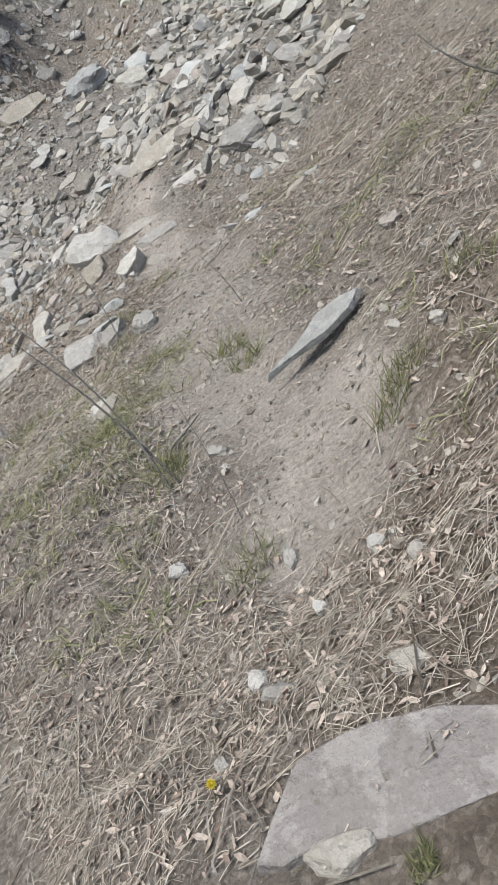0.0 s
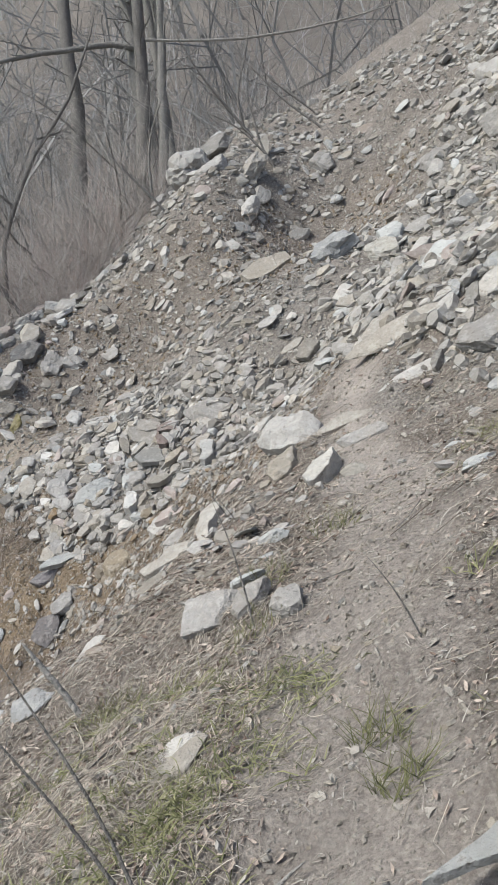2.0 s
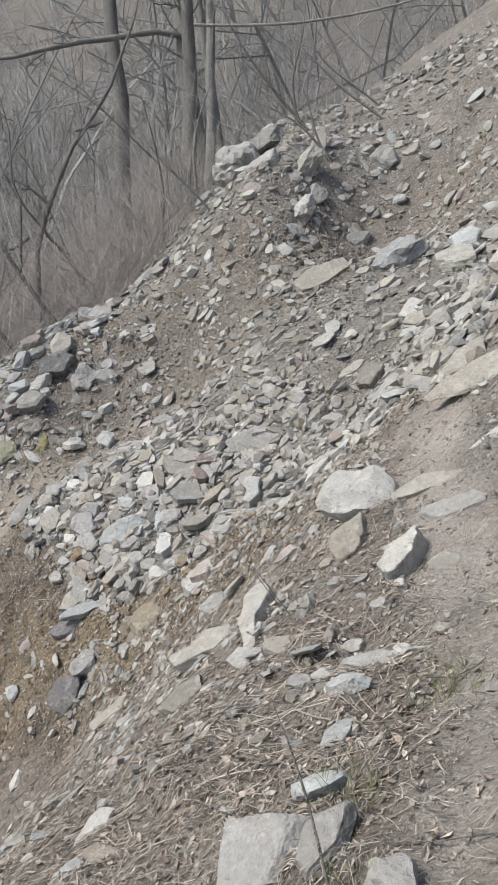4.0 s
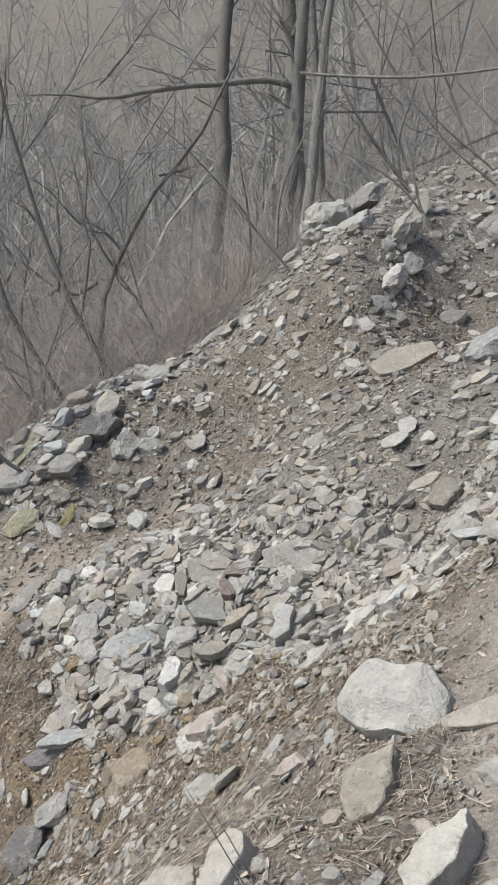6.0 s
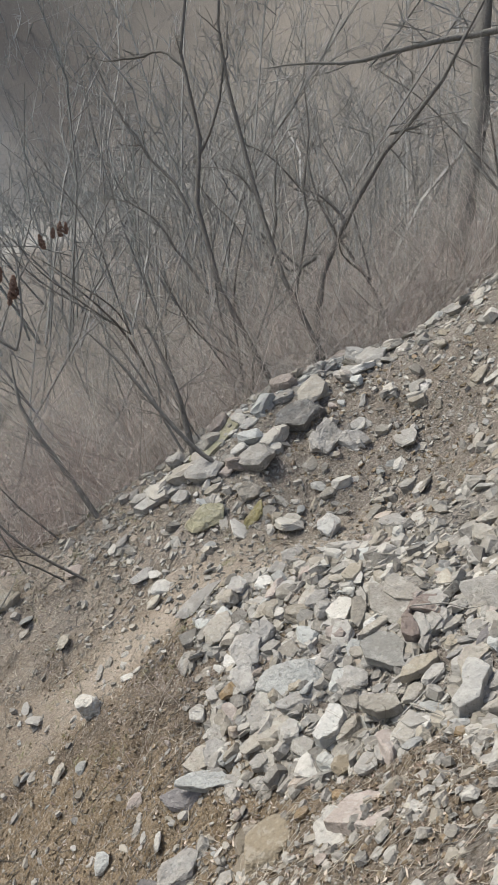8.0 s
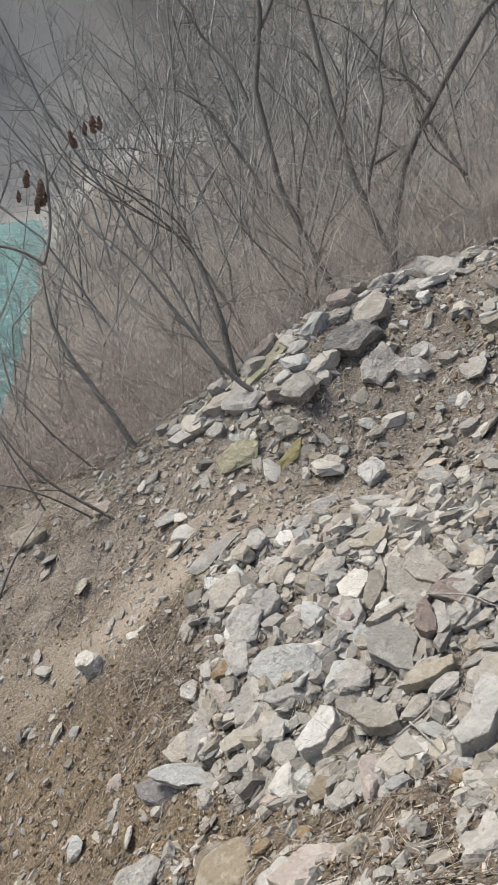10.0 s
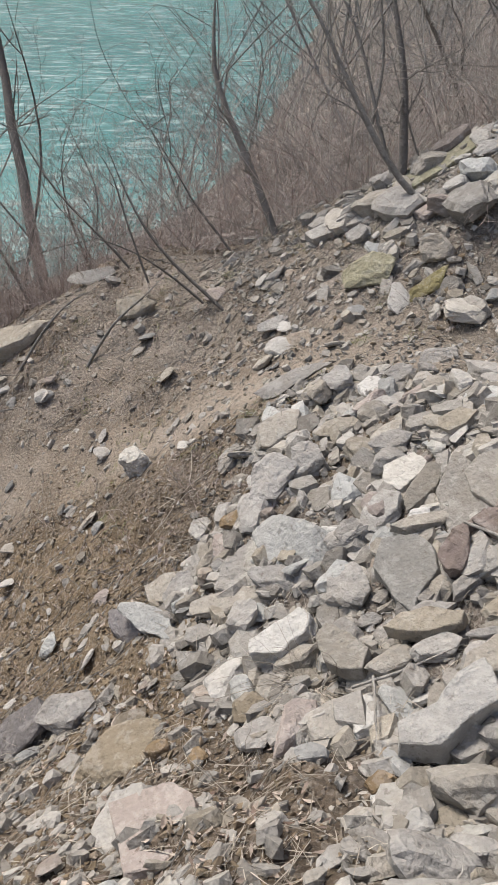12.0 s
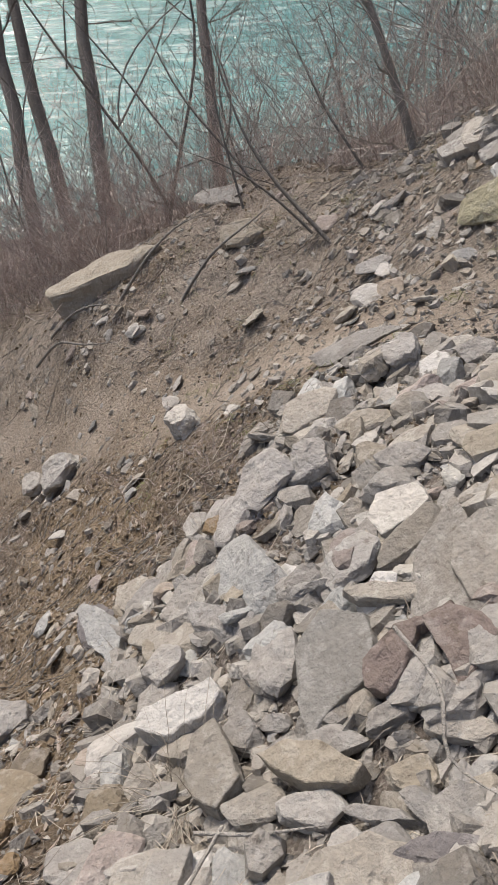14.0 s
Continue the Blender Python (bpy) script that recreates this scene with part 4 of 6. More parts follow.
rock(-3.57, 13.8, 1.62, 10, -58, 20, 0.5, 0.34, 0.24, "pale", 325)
rock(-3.49, 13.18, 1.08, 20, -50, 30, 0.36, 0.26, 0.2, "pale", 326)
rock(-0.37, 7.38, 0.1, 30, -24, 8, 0.6, 0.14, 0.09, "pale", 327)
rock(-1.6, 4.34, -0.65, 8, -25, 20, 0.22, 0.16, 0.06, "bluegrey", 328)
rock(-0.63, 3.66, -0.18, 5, -26, 40, 0.2, 0.07, 0.05, "pale", 329)
rock(-4.16, 13.6, 1.62, 25, -30, 15, 0.55, 0.34, 0.2, "grey", 330)

rr = random.Random(77)
LOOSE = []
for k in range(24):
    bm = rock_mesh(900 + k, (1.0, rr.uniform(0.5, 0.9), rr.uniform(0.18, 0.5)), 3)
    me = bpy.data.meshes.new("stone")
    bm.to_mesh(me)
    bm.free()
    me.materials.append(STONE[("grey", "pale", "pale", "tan", "white", "grey", "bluepale", "pink")[k % 8]])
    LOOSE.append(me)
rl_ = np.random.default_rng(12)
lx, ly = strew(rl_, 290, (-5.3, -1.2, 8.4, 10.3), heaped)
lsize = np.repeat((0.08 + 0.17 * rl_.uniform(0, 1, 290) ** 1.8)[:, None], 3, 1) * rl_.uniform(0.85, 1.15, (290, 3))
lframe = slope_frames(lx, ly, rl_.uniform(0, 6.28, 290), rl_.normal(0, 0.3, 290), rl_.normal(0, 0.3, 290))
lz = ground_z(lx, ly)
for k in range(290):
    ob = new("stone", LOOSE[k % 24])
    m = Matrix([[*lframe[k][0], 0], [*lframe[k][1], 0], [*lframe[k][2], 0], [0, 0, 0, 1]])
    ob.matrix_world = Matrix.Translation((lx[k], ly[k], lz[k] + 0.12 * lsize[k][2])) @ m @ Matrix.Diagonal((*lsize[k], 1))
    tagged(ob, "loose angular piece of shale in the stone heap", "stone", "stones of the heap")

FLAKES = []
for k in range(24):
    bm = rock_mesh(950 + k, (1.0, rr.uniform(0.35, 0.85), rr.uniform(0.12, 0.36)), 2, 0.75)
    me = bpy.data.meshes.new("stone")
    bm.to_mesh(me)
    bm.free()
    me.materials.append(STONE[("grey", "pale", "tan", "bluegrey", "pale", "grey", "bluepale", "pink")[k % 8]])
    FLAKES.append(me)


def loose_stones(name, label, group, count, box, keep, lo, hi, power, lean):
    """Stones that lie singly on a slope, few shapes turned and sized at random."""
    x, y = strew(rl_, count, box, keep)
    size = lo + (hi - lo) * rl_.uniform(0, 1, count) ** power
    turn = slope_frames(x, y, rl_.uniform(0, 6.28, count), rl_.normal(0, lean, count), rl_.normal(0, lean, count))
    z = ground_z(x, y) + 0.1 * size
    for k in range(count):
        ob = new(name, FLAKES[k % 24])
        m = Matrix([[*turn[k][0], 0], [*turn[k][1], 0], [*turn[k][2], 0], [0, 0, 0, 1]])
        ob.matrix_world = Matrix.Translation((x[k], y[k], z[k])) @ m @ Matrix.Diagonal((size[k], size[k], size[k], 1))
        tagged(ob, label, "stone", group)


loose_stones("shale_plate", "broken flat plate of grey shale on the talus", "plates of the talus", 300, (-2, 1.9, 6.8, 15), lambda x, y: inside(x, y, TALUS) * (1 - 0.9 * near_line(x, y, TRAIL, 0.2, 0.2)), 0.1, 0.34, 1.8, 0.4)
loose_stones("shale_piece", "angular grey shale piece on the upper slope", "pieces of the upper slope", 300, (-7.4, 1.5, 10.2, 15.5), lambda x, y: (x > brink(y) + 0.1) * (1 - 0.5 * kinds(x, y)[1]) * (1 - 0.6 * inside(x, y, TALUS)), 0.1, 0.3, 2.0, 0.35)
loose_stones("heap_stone", "small angular stone wedged in the stone heap", "small stones of the heap", 300, (-5.3, -1.2, 8.4, 10.3), heaped, 0.06, 0.16, 1.5, 0.5)
loose_stones("slope_stone", "small grey stone lying in the litter below the trail", "stones below the trail", 240, (-4.2, 0.6, 4.6, 8.8), lambda x, y: off_trail(x, y) * (1 - heaped(x, y)) * (0.6 + 0.4 * rough(x, y, 0.5, 71)), 0.05, 0.18, 2.0, 0.3)
loose_stones("bank_stone", "small stone lying on the earth beside the lower trail", "stones of the lower bank", 130, (-8.4, -4.2, 6.6, 10.4), lambda x, y: (0.4 + 0.6 * off_trail(x, y)) * (x > brink(y)), 0.05, 0.2, 2.0, 0.3)

# blocks along the broken edge of the slope
ey = np.where(rl_.uniform(0, 1, 210) < 0.65, rl_.uniform(10.2, 13.0, 210), rl_.uniform(13.0, 17.0, 210))
ex = brink(ey) + 0.25 + np.abs(rl_.normal(0, 0.6, 210))
esize = 0.1 + 0.32 * rl_.uniform(0, 1, 210) ** 2.2
eframe = slope_frames(ex, ey, rl_.uniform(0, 6.28, 210), rl_.normal(0, 0.3, 210), rl_.normal(0, 0.3, 210))
ez = ground_z(ex, ey)
for k in range(210):
    ob = new("rock", LOOSE[(5 * k) % 24])
    m = Matrix([[*eframe[k][0], 0], [*eframe[k][1], 0], [*eframe[k][2], 0], [0, 0, 0, 1]])
    ob.matrix_world = Matrix.Translation((ex[k], ey[k], ez[k] + 0.1 * esize[k])) @ m @ Matrix.Diagonal((esize[k], esize[k], esize[k], 1))
    tagged(ob, "weathered block of shale on the broken edge of the slope", "rock", "blocks along the edge")

# ---- plants ----
def tubes(paths, radii, sides=3):
    """Tapered stalks along many paths of equal length, as one mesh's arrays."""
    paths, radii = np.asarray(paths, float), np.asarray(radii, float)
    n, k = paths.shape[:2]
    way = np.gradient(paths, axis=1)
    way /= np.linalg.norm(way, axis=2)[..., None] + 1e-9
    ref = np.where(np.abs(way[:, :1, 2:3]) < 0.8, np.array([[[0.0, 0, 1]]]), np.array([[[1.0, 0, 0]]]))
    a = np.cross(way, np.broadcast_to(ref, way.shape))
    a /= np.linalg.norm(a, axis=2)[..., None] + 1e-9
    b = np.cross(way, a)
    ang = np.arange(sides) * 2 * np.pi / sides
    ring = a[:, :, None] * np.cos(ang)[None, None, :, None] + b[:, :, None] * np.sin(ang)[None, None, :, None]
    verts = (paths[:, :, None] + ring * radii[:, :, None, None]).reshape(-1, 3)
    i = np.arange(k - 1)[:, None] * sides + np.arange(sides)[None]
    j = np.arange(k - 1)[:, None] * sides + (np.arange(sides)[None] + 1) % sides
    quad = np.stack([i, j, j + sides, i + sides], -1).reshape(-1, 4)
    faces = (quad[None] + (np.arange(n) * k * sides)[:, None, None]).reshape(-1, 4)
    return verts, faces


def together(*meshes):
    verts, faces, base = [], [], 0
    for v, f in meshes:
        verts.append(v)
        faces.append(f + base)
        base += len(v)
    return np.concatenate(verts), np.concatenate(faces)


def stalks(rng, base, up, length, radius, points=5, bend=0.25, taper=0.75):
    """Paths that start at base, head along up and wander."""
    n = len(base)
    way = up / (np.linalg.norm(up, axis=1)[:, None] + 1e-9)
    pts, p = [base], base.copy()
    for k in range(points - 1):
        way = way + rng.normal(0, bend, (n, 3)) * 0.5
        way /= np.linalg.norm(way, axis=1)[:, None]
        p = p + way * (length / (points - 1))[:, None]
        pts.append(p)
    rad = radius[:, None] * (1 - taper * np.linspace(0, 1, points))[None]
    return np.stack(pts, 1), rad


def offshoots(rng, paths, rad, each, length, thin=0.55, points=4, spread_=0.9, bend=0.35, low=0.25):
    """Side shoots from the paths of their parents."""
    n, k = paths.shape[:2]
    who = np.repeat(np.arange(n), each)
    t = rng.uniform(low, 0.98, len(who)) * (k - 1)
    i = np.minimum(t.astype(int), k - 2)
    f = (t - i)[:, None]
    base = paths[who, i] * (1 - f) + paths[who, i + 1] * f
    way = paths[who, i + 1] - paths[who, i]
    way /= np.linalg.norm(way, axis=1)[:, None] + 1e-9
    way = way + rng.normal(0, spread_, way.shape)
    way[:, 2] += 0.1
    reach = length * rng.uniform(0.4, 1.0, len(who)) * (1.15 - t / k)
    r = (rad[who, i]) * thin
    return stalks(rng, base, way, reach, r, points, bend, 0.7)


def wind_limb(pts, points):
    """A smooth path through a few points."""
    pts = np.asarray(pts, float)
    s = np.concatenate([[0], np.cumsum(np.linalg.norm(np.diff(pts, axis=0), axis=1))])
    u = np.linspace(0, s[-1], points)
    q = np.stack([np.interp(u, s, pts[:, a]) for a in range(3)], 1)
    for k in range(3):
        q[1:-1] = 0.25 * q[:-2] + 0.5 * q[1:-1] + 0.25 * q[2:]
    return q


def grown(name, label, category, limbs, mat, seed, twigs=6, twig_len=0.6, rooted=True, crook=0.0):
    """A tree or sapling: trunk, limbs one by one, and its fine twigs."""
    rng = np.random.default_rng(seed)
    first = list(limbs[0][0])
    if rooted:
        p0, p1 = np.array(first[0]), np.array(first[1])
        way = (p0 - p1) / np.linalg.norm(p0 - p1)
        way = way + np.array([0, 0, -0.25])
        for k in range(60):
            if p0[2] < float(lie(p0[0], p0[1])) - 0.1:
                break
            p0 = p0 + way * 0.15
        if k:
            first = [tuple(p0)] + first
    thing = new(name)
    thing.location = first[0]
    inv = Matrix.Translation(-Vector(first[0]))
    here = np.array(first[0])
    all_paths, all_rad = [], []
    for k, (pts, r0, r1) in enumerate(limbs):
        path = wind_limb(first if k == 0 else pts, 12) + rng.normal(0, r1 * 0.12, (12, 3))
        if crook:
            path = path + np.array([crook * noise.noise_vector(Vector(q) * 1.1) + 0.35 * crook * noise.noise_vector(Vector(q) * 3.3) for q in path])
        rad = np.linspace(r0, r1, 12) * (1 if k == 0 and r0 > 0.05 else np.array([1, 1, 1, 1, 1, 1, 0.97, 0.92, 0.85, 0.72, 0.5, 0.2]))
        all_paths.append(path)
        all_rad.append(rad)
        ob = part("trunk" if k == 0 else "limb", tubes([path - here], [rad], 9 if r0 > 0.03 else 6), mat, thing)
        ob.data.polygons.foreach_set("use_smooth", np.ones(len(ob.data.polygons), bool))
    P, R = np.stack(all_paths), np.stack(all_rad)
    if twigs:
        p1, r1 = offshoots(rng, P, R * 0.8, twigs, np.float64(twig_len), 0.5, 5, 0.7, 0.3, 0.3)
        r1 = np.minimum(r1, 0.012)
        p2, r2 = offshoots(rng, p1, r1, 4, np.float64(twig_len * 0.5), 0.6, 4, 0.7, 0.35, 0.2)
        sets = [tubes(p1 - here, r1), tubes(p2 - here, np.maximum(r2, 0.0012))]
        tagged(part("twig_spray", together(*sets), mat, thing), kind="stuff")
    return tagged(thing, label, category)


def wild_tree(x, y, tall, seed, mat, label, lean=(0.0, 0.0), stout=0.011):
    """A small crooked tree that forks again and again."""
    rng = random.Random(seed)
    limbs = []

    def shoot(p, way, length, r, depth):
        pts, q, d = [p], Vector(p), Vector(way).normalized()
        steps = 6 if depth == 0 else 5
        for k in range(steps):
            d = (d + Vector((rng.gauss(0, 0.3), rng.gauss(0, 0.3), rng.gauss(0.07, 0.2)))).normalized()
            q = q + d * (length / steps)
            pts.append(tuple(q))
        limbs.append((pts, r, r * 0.4))
        if depth < 2:
            for k in range(rng.randint(4, 6) if depth == 0 else rng.randint(1, 3)):
                i = rng.randint(2, steps)
                turn = Vector((rng.gauss(0, 0.8), rng.gauss(0, 0.8), rng.uniform(-0.1, 0.7)))
                shoot(pts[i], d * 0.5 + turn, length * rng.uniform(0.4, 0.65), r * (1 - 0.6 * i / steps) * 0.65, depth + 1)

    z = float(lie(x, y)) - 0.15
    shoot((x, y, z), (lean[0], lean[1], 1.0), tall, tall * stout, 0)
    return grown("tree", label, "tree", limbs, mat, seed, 5, 0.14 * tall, False)

sumac_a = [
    ([(-7.82, 10.00, -1.79), (-8.22, 9.80, -1.20), (-8.60, 9.56, -0.68), (-8.88, 9.66, -0.04)], 0.034, 0.021),
    ([(-8.54, 9.57, 0.01), (-8.71, 9.40, 0.18), (-8.82, 9.20, 0.18), (-8.98, 9.02, 0.33), (-9.16, 8.83, 0.49)], 0.018, 0.010),
    ([(-8.54, 9.57, 0.01), (-8.61, 9.73, 0.30), (-8.79, 9.79, 0.71), (-8.94, 9.88, 1.08), (-9.16, 9.67, 1.32)], 0.018, 0.008),
    ([(-8.82, 9.20, 0.18), (-8.94, 9.33, 0.55), (-8.99, 9.57, 0.89), (-9.17, 9.59, 1.25)], 0.013, 0.008),
    ([(-8.79, 9.79, 0.71), (-8.83, 10.05, 1.04), (-8.85, 10.23, 1.27), (-8.87, 10.39, 1.45)], 0.010, 0.005),
]
sapling_b = [
    ([(-6.55, 10.68, -1.09), (-6.71, 10.48, -0.97), (-6.95, 10.34, -0.63), (-7.23, 10.16, -0.27), (-7.52, 10.00, 0.14), (-7.76, 9.76, 0.38)], 0.027, 0.011),
    ([(-7.19, 10.68, -1.06), (-7.44, 10.58, -0.67), (-7.69, 10.53, -0.23), (-8.09, 10.28, 0.29), (-8.36, 10.18, 0.73)], 0.017, 0.007),
    ([(-7.40, 10.56, -0.76), (-7.56, 10.71, -0.31), (-7.80, 10.63, 0.08), (-8.09, 10.65, 0.66), (-8.29, 10.87, 1.28)], 0.012, 0.005),
    ([(-6.90, 11.03, -1.27), (-7.14, 10.87, -0.97), (-7.39, 10.77, -0.58), (-7.67, 10.68, -0.14)], 0.010, 0.005),
]
branch_c = [
    ([(-7.11, 9.39, -2.07), (-7.37, 9.09, -1.86), (-7.62, 8.84, -1.61), (-7.87, 8.69, -1.27), (-8.10, 8.58, -0.93)], 0.017, 0.007),
    ([(-7.22, 8.81, -1.86), (-7.50, 8.68, -1.44), (-7.70, 8.62, -1.11), (-7.84, 8.48, -0.97)], 0.009, 0.005),
]
limb_d = [
    ([(-7.62, 13.23, -0.43), (-7.80, 13.32, 0.28), (-7.86, 13.46, 0.85), (-7.70, 13.75, 1.34), (-7.50, 14.13, 1.97), (-7.41, 14.32, 2.32), (-7.15, 14.66, 2.67), (-6.94, 15.00, 3.15), (-6.79, 15.33, 3.76), (-6.73, 15.59, 4.42)], 0.042, 0.027),
    ([(-7.70, 13.75, 1.34), (-7.91, 13.64, 1.56), (-8.11, 13.52, 1.68)], 0.027, 0.011),
    ([(-7.86, 13.46, 0.85), (-8.05, 13.21, 0.60), (-8.29, 13.11, 0.91), (-8.39, 13.06, 1.02)], 0.027, 0.011),
    ([(-7.41, 14.32, 2.32), (-7.21, 14.51, 2.38), (-7.05, 14.68, 2.48)], 0.023, 0.008),
]
sapling_e = [
    ([(-7.14, 12.97, -0.41), (-7.60, 12.81, 0.27), (-7.94, 12.70, 0.82), (-8.24, 12.68, 1.54), (-8.49, 12.66, 2.11), (-8.74, 12.66, 2.76), (-8.90, 12.83, 3.68), (-9.12, 13.07, 5.65), (-9.33, 13.32, 7.62)], 0.037, 0.007),
    ([(-7.94, 12.70, 0.82), (-7.99, 12.89, 1.53), (-8.20, 12.88, 2.03), (-8.07, 13.08, 2.31)], 0.022, 0.007),
    ([(-7.60, 12.81, 0.27), (-7.66, 13.05, 1.16), (-7.83, 13.11, 1.80), (-7.86, 13.35, 2.58), (-8.01, 13.52, 3.50)], 0.022, 0.007),
]
sapling_s = [
    ([(-7.80, 12.39, -0.45), (-8.43, 12.16, 0.44), (-8.70, 12.22, 1.33), (-8.88, 12.29, 2.01), (-9.05, 12.49, 3.04), (-9.26, 12.62, 3.98), (-9.45, 12.74, 4.83), (-9.73, 12.93, 6.80), (-10.02, 13.11, 8.77)], 0.040, 0.007),
    ([(-8.70, 12.22, 1.33), (-9.26, 11.99, 2.08), (-9.73, 11.78, 2.66), (-10.13, 11.73, 3.52)], 0.022, 0.007),
    ([(-8.88, 12.29, 2.01), (-8.73, 12.64, 2.69), (-8.71, 12.87, 3.32), (-8.85, 12.96, 3.96)], 0.022, 0.007),
    ([(-9.05, 12.49, 3.04), (-9.33, 12.36, 3.34), (-9.82, 11.91, 3.26), (-10.17, 11.65, 3.38)], 0.022, 0.007),
    ([(-8.43, 12.16, 0.44), (-8.85, 12.01, 1.07), (-9.36, 11.74, 1.59), (-9.83, 11.40, 1.75)], 0.022, 0.007),
]
sapling_f = [
    ([(-7.06, 10.72, -1.14), (-7.24, 10.75, -0.66), (-7.48, 10.74, -0.18), (-7.81, 10.67, 0.30)], 0.038, 0.019),
]
sapling_g = [
    ([(-4.84, 13.39, 1.12), (-5.17, 13.29, 1.49), (-5.58, 13.16, 1.93), (-5.79, 13.17, 2.44)], 0.020, 0.010),
    ([(-5.01, 13.35, 1.37), (-5.08, 13.48, 1.95), (-4.99, 13.69, 2.46), (-4.83, 13.91, 2.92)], 0.020, 0.010),
]
sapling_h = [
    ([(-3.66, 15.52, 1.70), (-4.18, 15.35, 2.26), (-4.65, 15.24, 2.89), (-5.04, 15.15, 3.44), (-5.33, 15.16, 4.08)], 0.033, 0.011),
    ([(-4.18, 15.35, 2.26), (-4.33, 15.42, 2.82), (-4.18, 15.70, 3.47), (-4.16, 15.90, 4.11)], 0.022, 0.007),
]
trunk_i = [
    ([(-8.19, 20.54, 1.58), (-8.40, 20.81, 2.96), (-8.71, 21.11, 4.68), (-8.99, 21.43, 6.40), (-9.36, 21.86, 8.70), (-9.58, 22.11, 10.67), (-9.79, 22.35, 12.64)], 0.248, 0.090),
    ([(-8.61, 20.92, 4.64), (-9.11, 20.65, 4.80), (-9.79, 20.20, 4.72), (-10.46, 19.74, 4.59), (-11.23, 19.21, 4.45), (-11.48, 18.97, 4.16), (-11.91, 18.76, 4.37), (-12.57, 18.29, 4.20), (-13.38, 17.81, 4.27)], 0.076, 0.029),
    ([(-8.70, 21.03, 5.21), (-8.98, 21.05, 5.88), (-9.38, 20.99, 6.55)], 0.053, 0.018),
    ([(-8.75, 21.13, 5.66), (-8.56, 21.45, 6.35), (-8.46, 21.71, 7.04)], 0.053, 0.018),
]
trunk_j = [
    ([(-8.23, 21.81, 1.85), (-8.43, 22.07, 3.19), (-8.73, 22.38, 4.89), (-9.05, 22.70, 6.71), (-9.45, 23.16, 9.14), (-9.66, 23.40, 11.11), (-9.87, 23.65, 13.08)], 0.138, 0.051),
]
trunk_k = [
    ([(-9.94, 19.91, 0.29), (-10.20, 20.56, 2.70), (-10.36, 21.07, 4.50), (-10.52, 21.38, 5.70), (-10.79, 22.03, 8.11), (-10.93, 22.38, 10.07), (-11.08, 22.73, 12.03)], 0.232, 0.079),
]
trunk_l = [
    ([(-8.30, 21.83, 0.83), (-8.51, 22.23, 2.35), (-8.76, 22.65, 4.00), (-9.02, 23.15, 5.91), (-9.26, 23.65, 7.81), (-9.42, 23.99, 9.78), (-9.58, 24.33, 11.74)], 0.139, 0.045),
]
trunk_m = [
    ([(-7.90, 19.19, 1.21), (-7.97, 19.76, 3.00), (-8.17, 20.19, 4.44), (-8.30, 20.87, 6.58), (-8.38, 21.28, 8.54), (-8.46, 21.68, 10.50)], 0.200, 0.073),
]
trunk_n = [
    ([(-7.02, 18.37, 1.42), (-7.11, 18.72, 2.54), (-7.18, 19.19, 4.01), (-7.28, 19.76, 5.81), (-7.36, 20.17, 7.77), (-7.43, 20.57, 9.72)], 0.124, 0.043),
]
trunk_o = [
    ([(-12.69, 5.39, -5.36), (-13.25, 5.30, -4.73), (-14.08, 5.07, -3.79), (-14.91, 4.82, -2.84), (-15.80, 4.64, -1.84), (-16.74, 4.45, -0.08), (-17.67, 4.26, 1.68)], 0.125, 0.041),
]
trunk_p = [
    ([(-13.44, 5.72, -5.32), (-13.93, 5.58, -4.76), (-14.88, 5.21, -3.67), (-15.92, 4.87, -2.48), (-16.61, 4.64, -1.70), (-17.52, 4.33, 0.06), (-18.44, 4.02, 1.81)], 0.122, 0.039),
]
trunk_q = [
    ([(-13.17, 6.40, -4.93), (-13.79, 6.30, -4.24), (-14.56, 6.15, -3.36), (-15.40, 6.04, -2.43), (-16.07, 5.98, -1.68), (-17.01, 5.90, 0.08), (-17.96, 5.82, 1.84)], 0.125, 0.045),
]
trunk_r = [
    ([(-13.98, 7.99, -4.95), (-14.56, 7.93, -4.30), (-15.31, 7.86, -3.45), (-16.01, 7.77, -2.67), (-16.71, 7.71, -1.90), (-17.65, 7.63, -0.13), (-18.59, 7.56, 1.63)], 0.104, 0.035),
]
trunk_v = [
    ([(-0.95, 19.42, 3.94), (-0.97, 19.62, 4.57), (-1.02, 20.03, 5.84), (-1.08, 20.44, 7.80), (-1.13, 20.85, 9.76)], 0.078, 0.030),
]
pole_w = [
    ([(-6.47, 16.84, 4.04), (-5.28, 17.28, 3.95), (-4.53, 17.58, 3.98), (-3.53, 18.00, 4.10), (-2.53, 18.46, 4.33), (-2.04, 18.70, 4.49)], 0.027, 0.023),
]
shrub_x = [
    ([(-8.68, 8.84, -2.37), (-8.89, 8.58, -2.11), (-9.10, 8.26, -1.84), (-9.38, 8.04, -1.51), (-9.69, 7.82, -1.15)], 0.014, 0.007),
    ([(-9.09, 8.57, -2.19), (-9.39, 8.65, -1.87), (-9.67, 8.49, -1.54), (-9.93, 8.36, -1.24)], 0.010, 0.005),
]
shrub_y = [
    ([(-8.15, 9.66, -1.99), (-8.42, 9.37, -1.66), (-8.64, 9.25, -1.40), (-8.95, 9.01, -1.04)], 0.013, 0.006),
    ([(-9.34, 9.40, -1.99), (-9.64, 9.51, -1.67), (-9.97, 9.72, -1.33)], 0.010, 0.005),
]
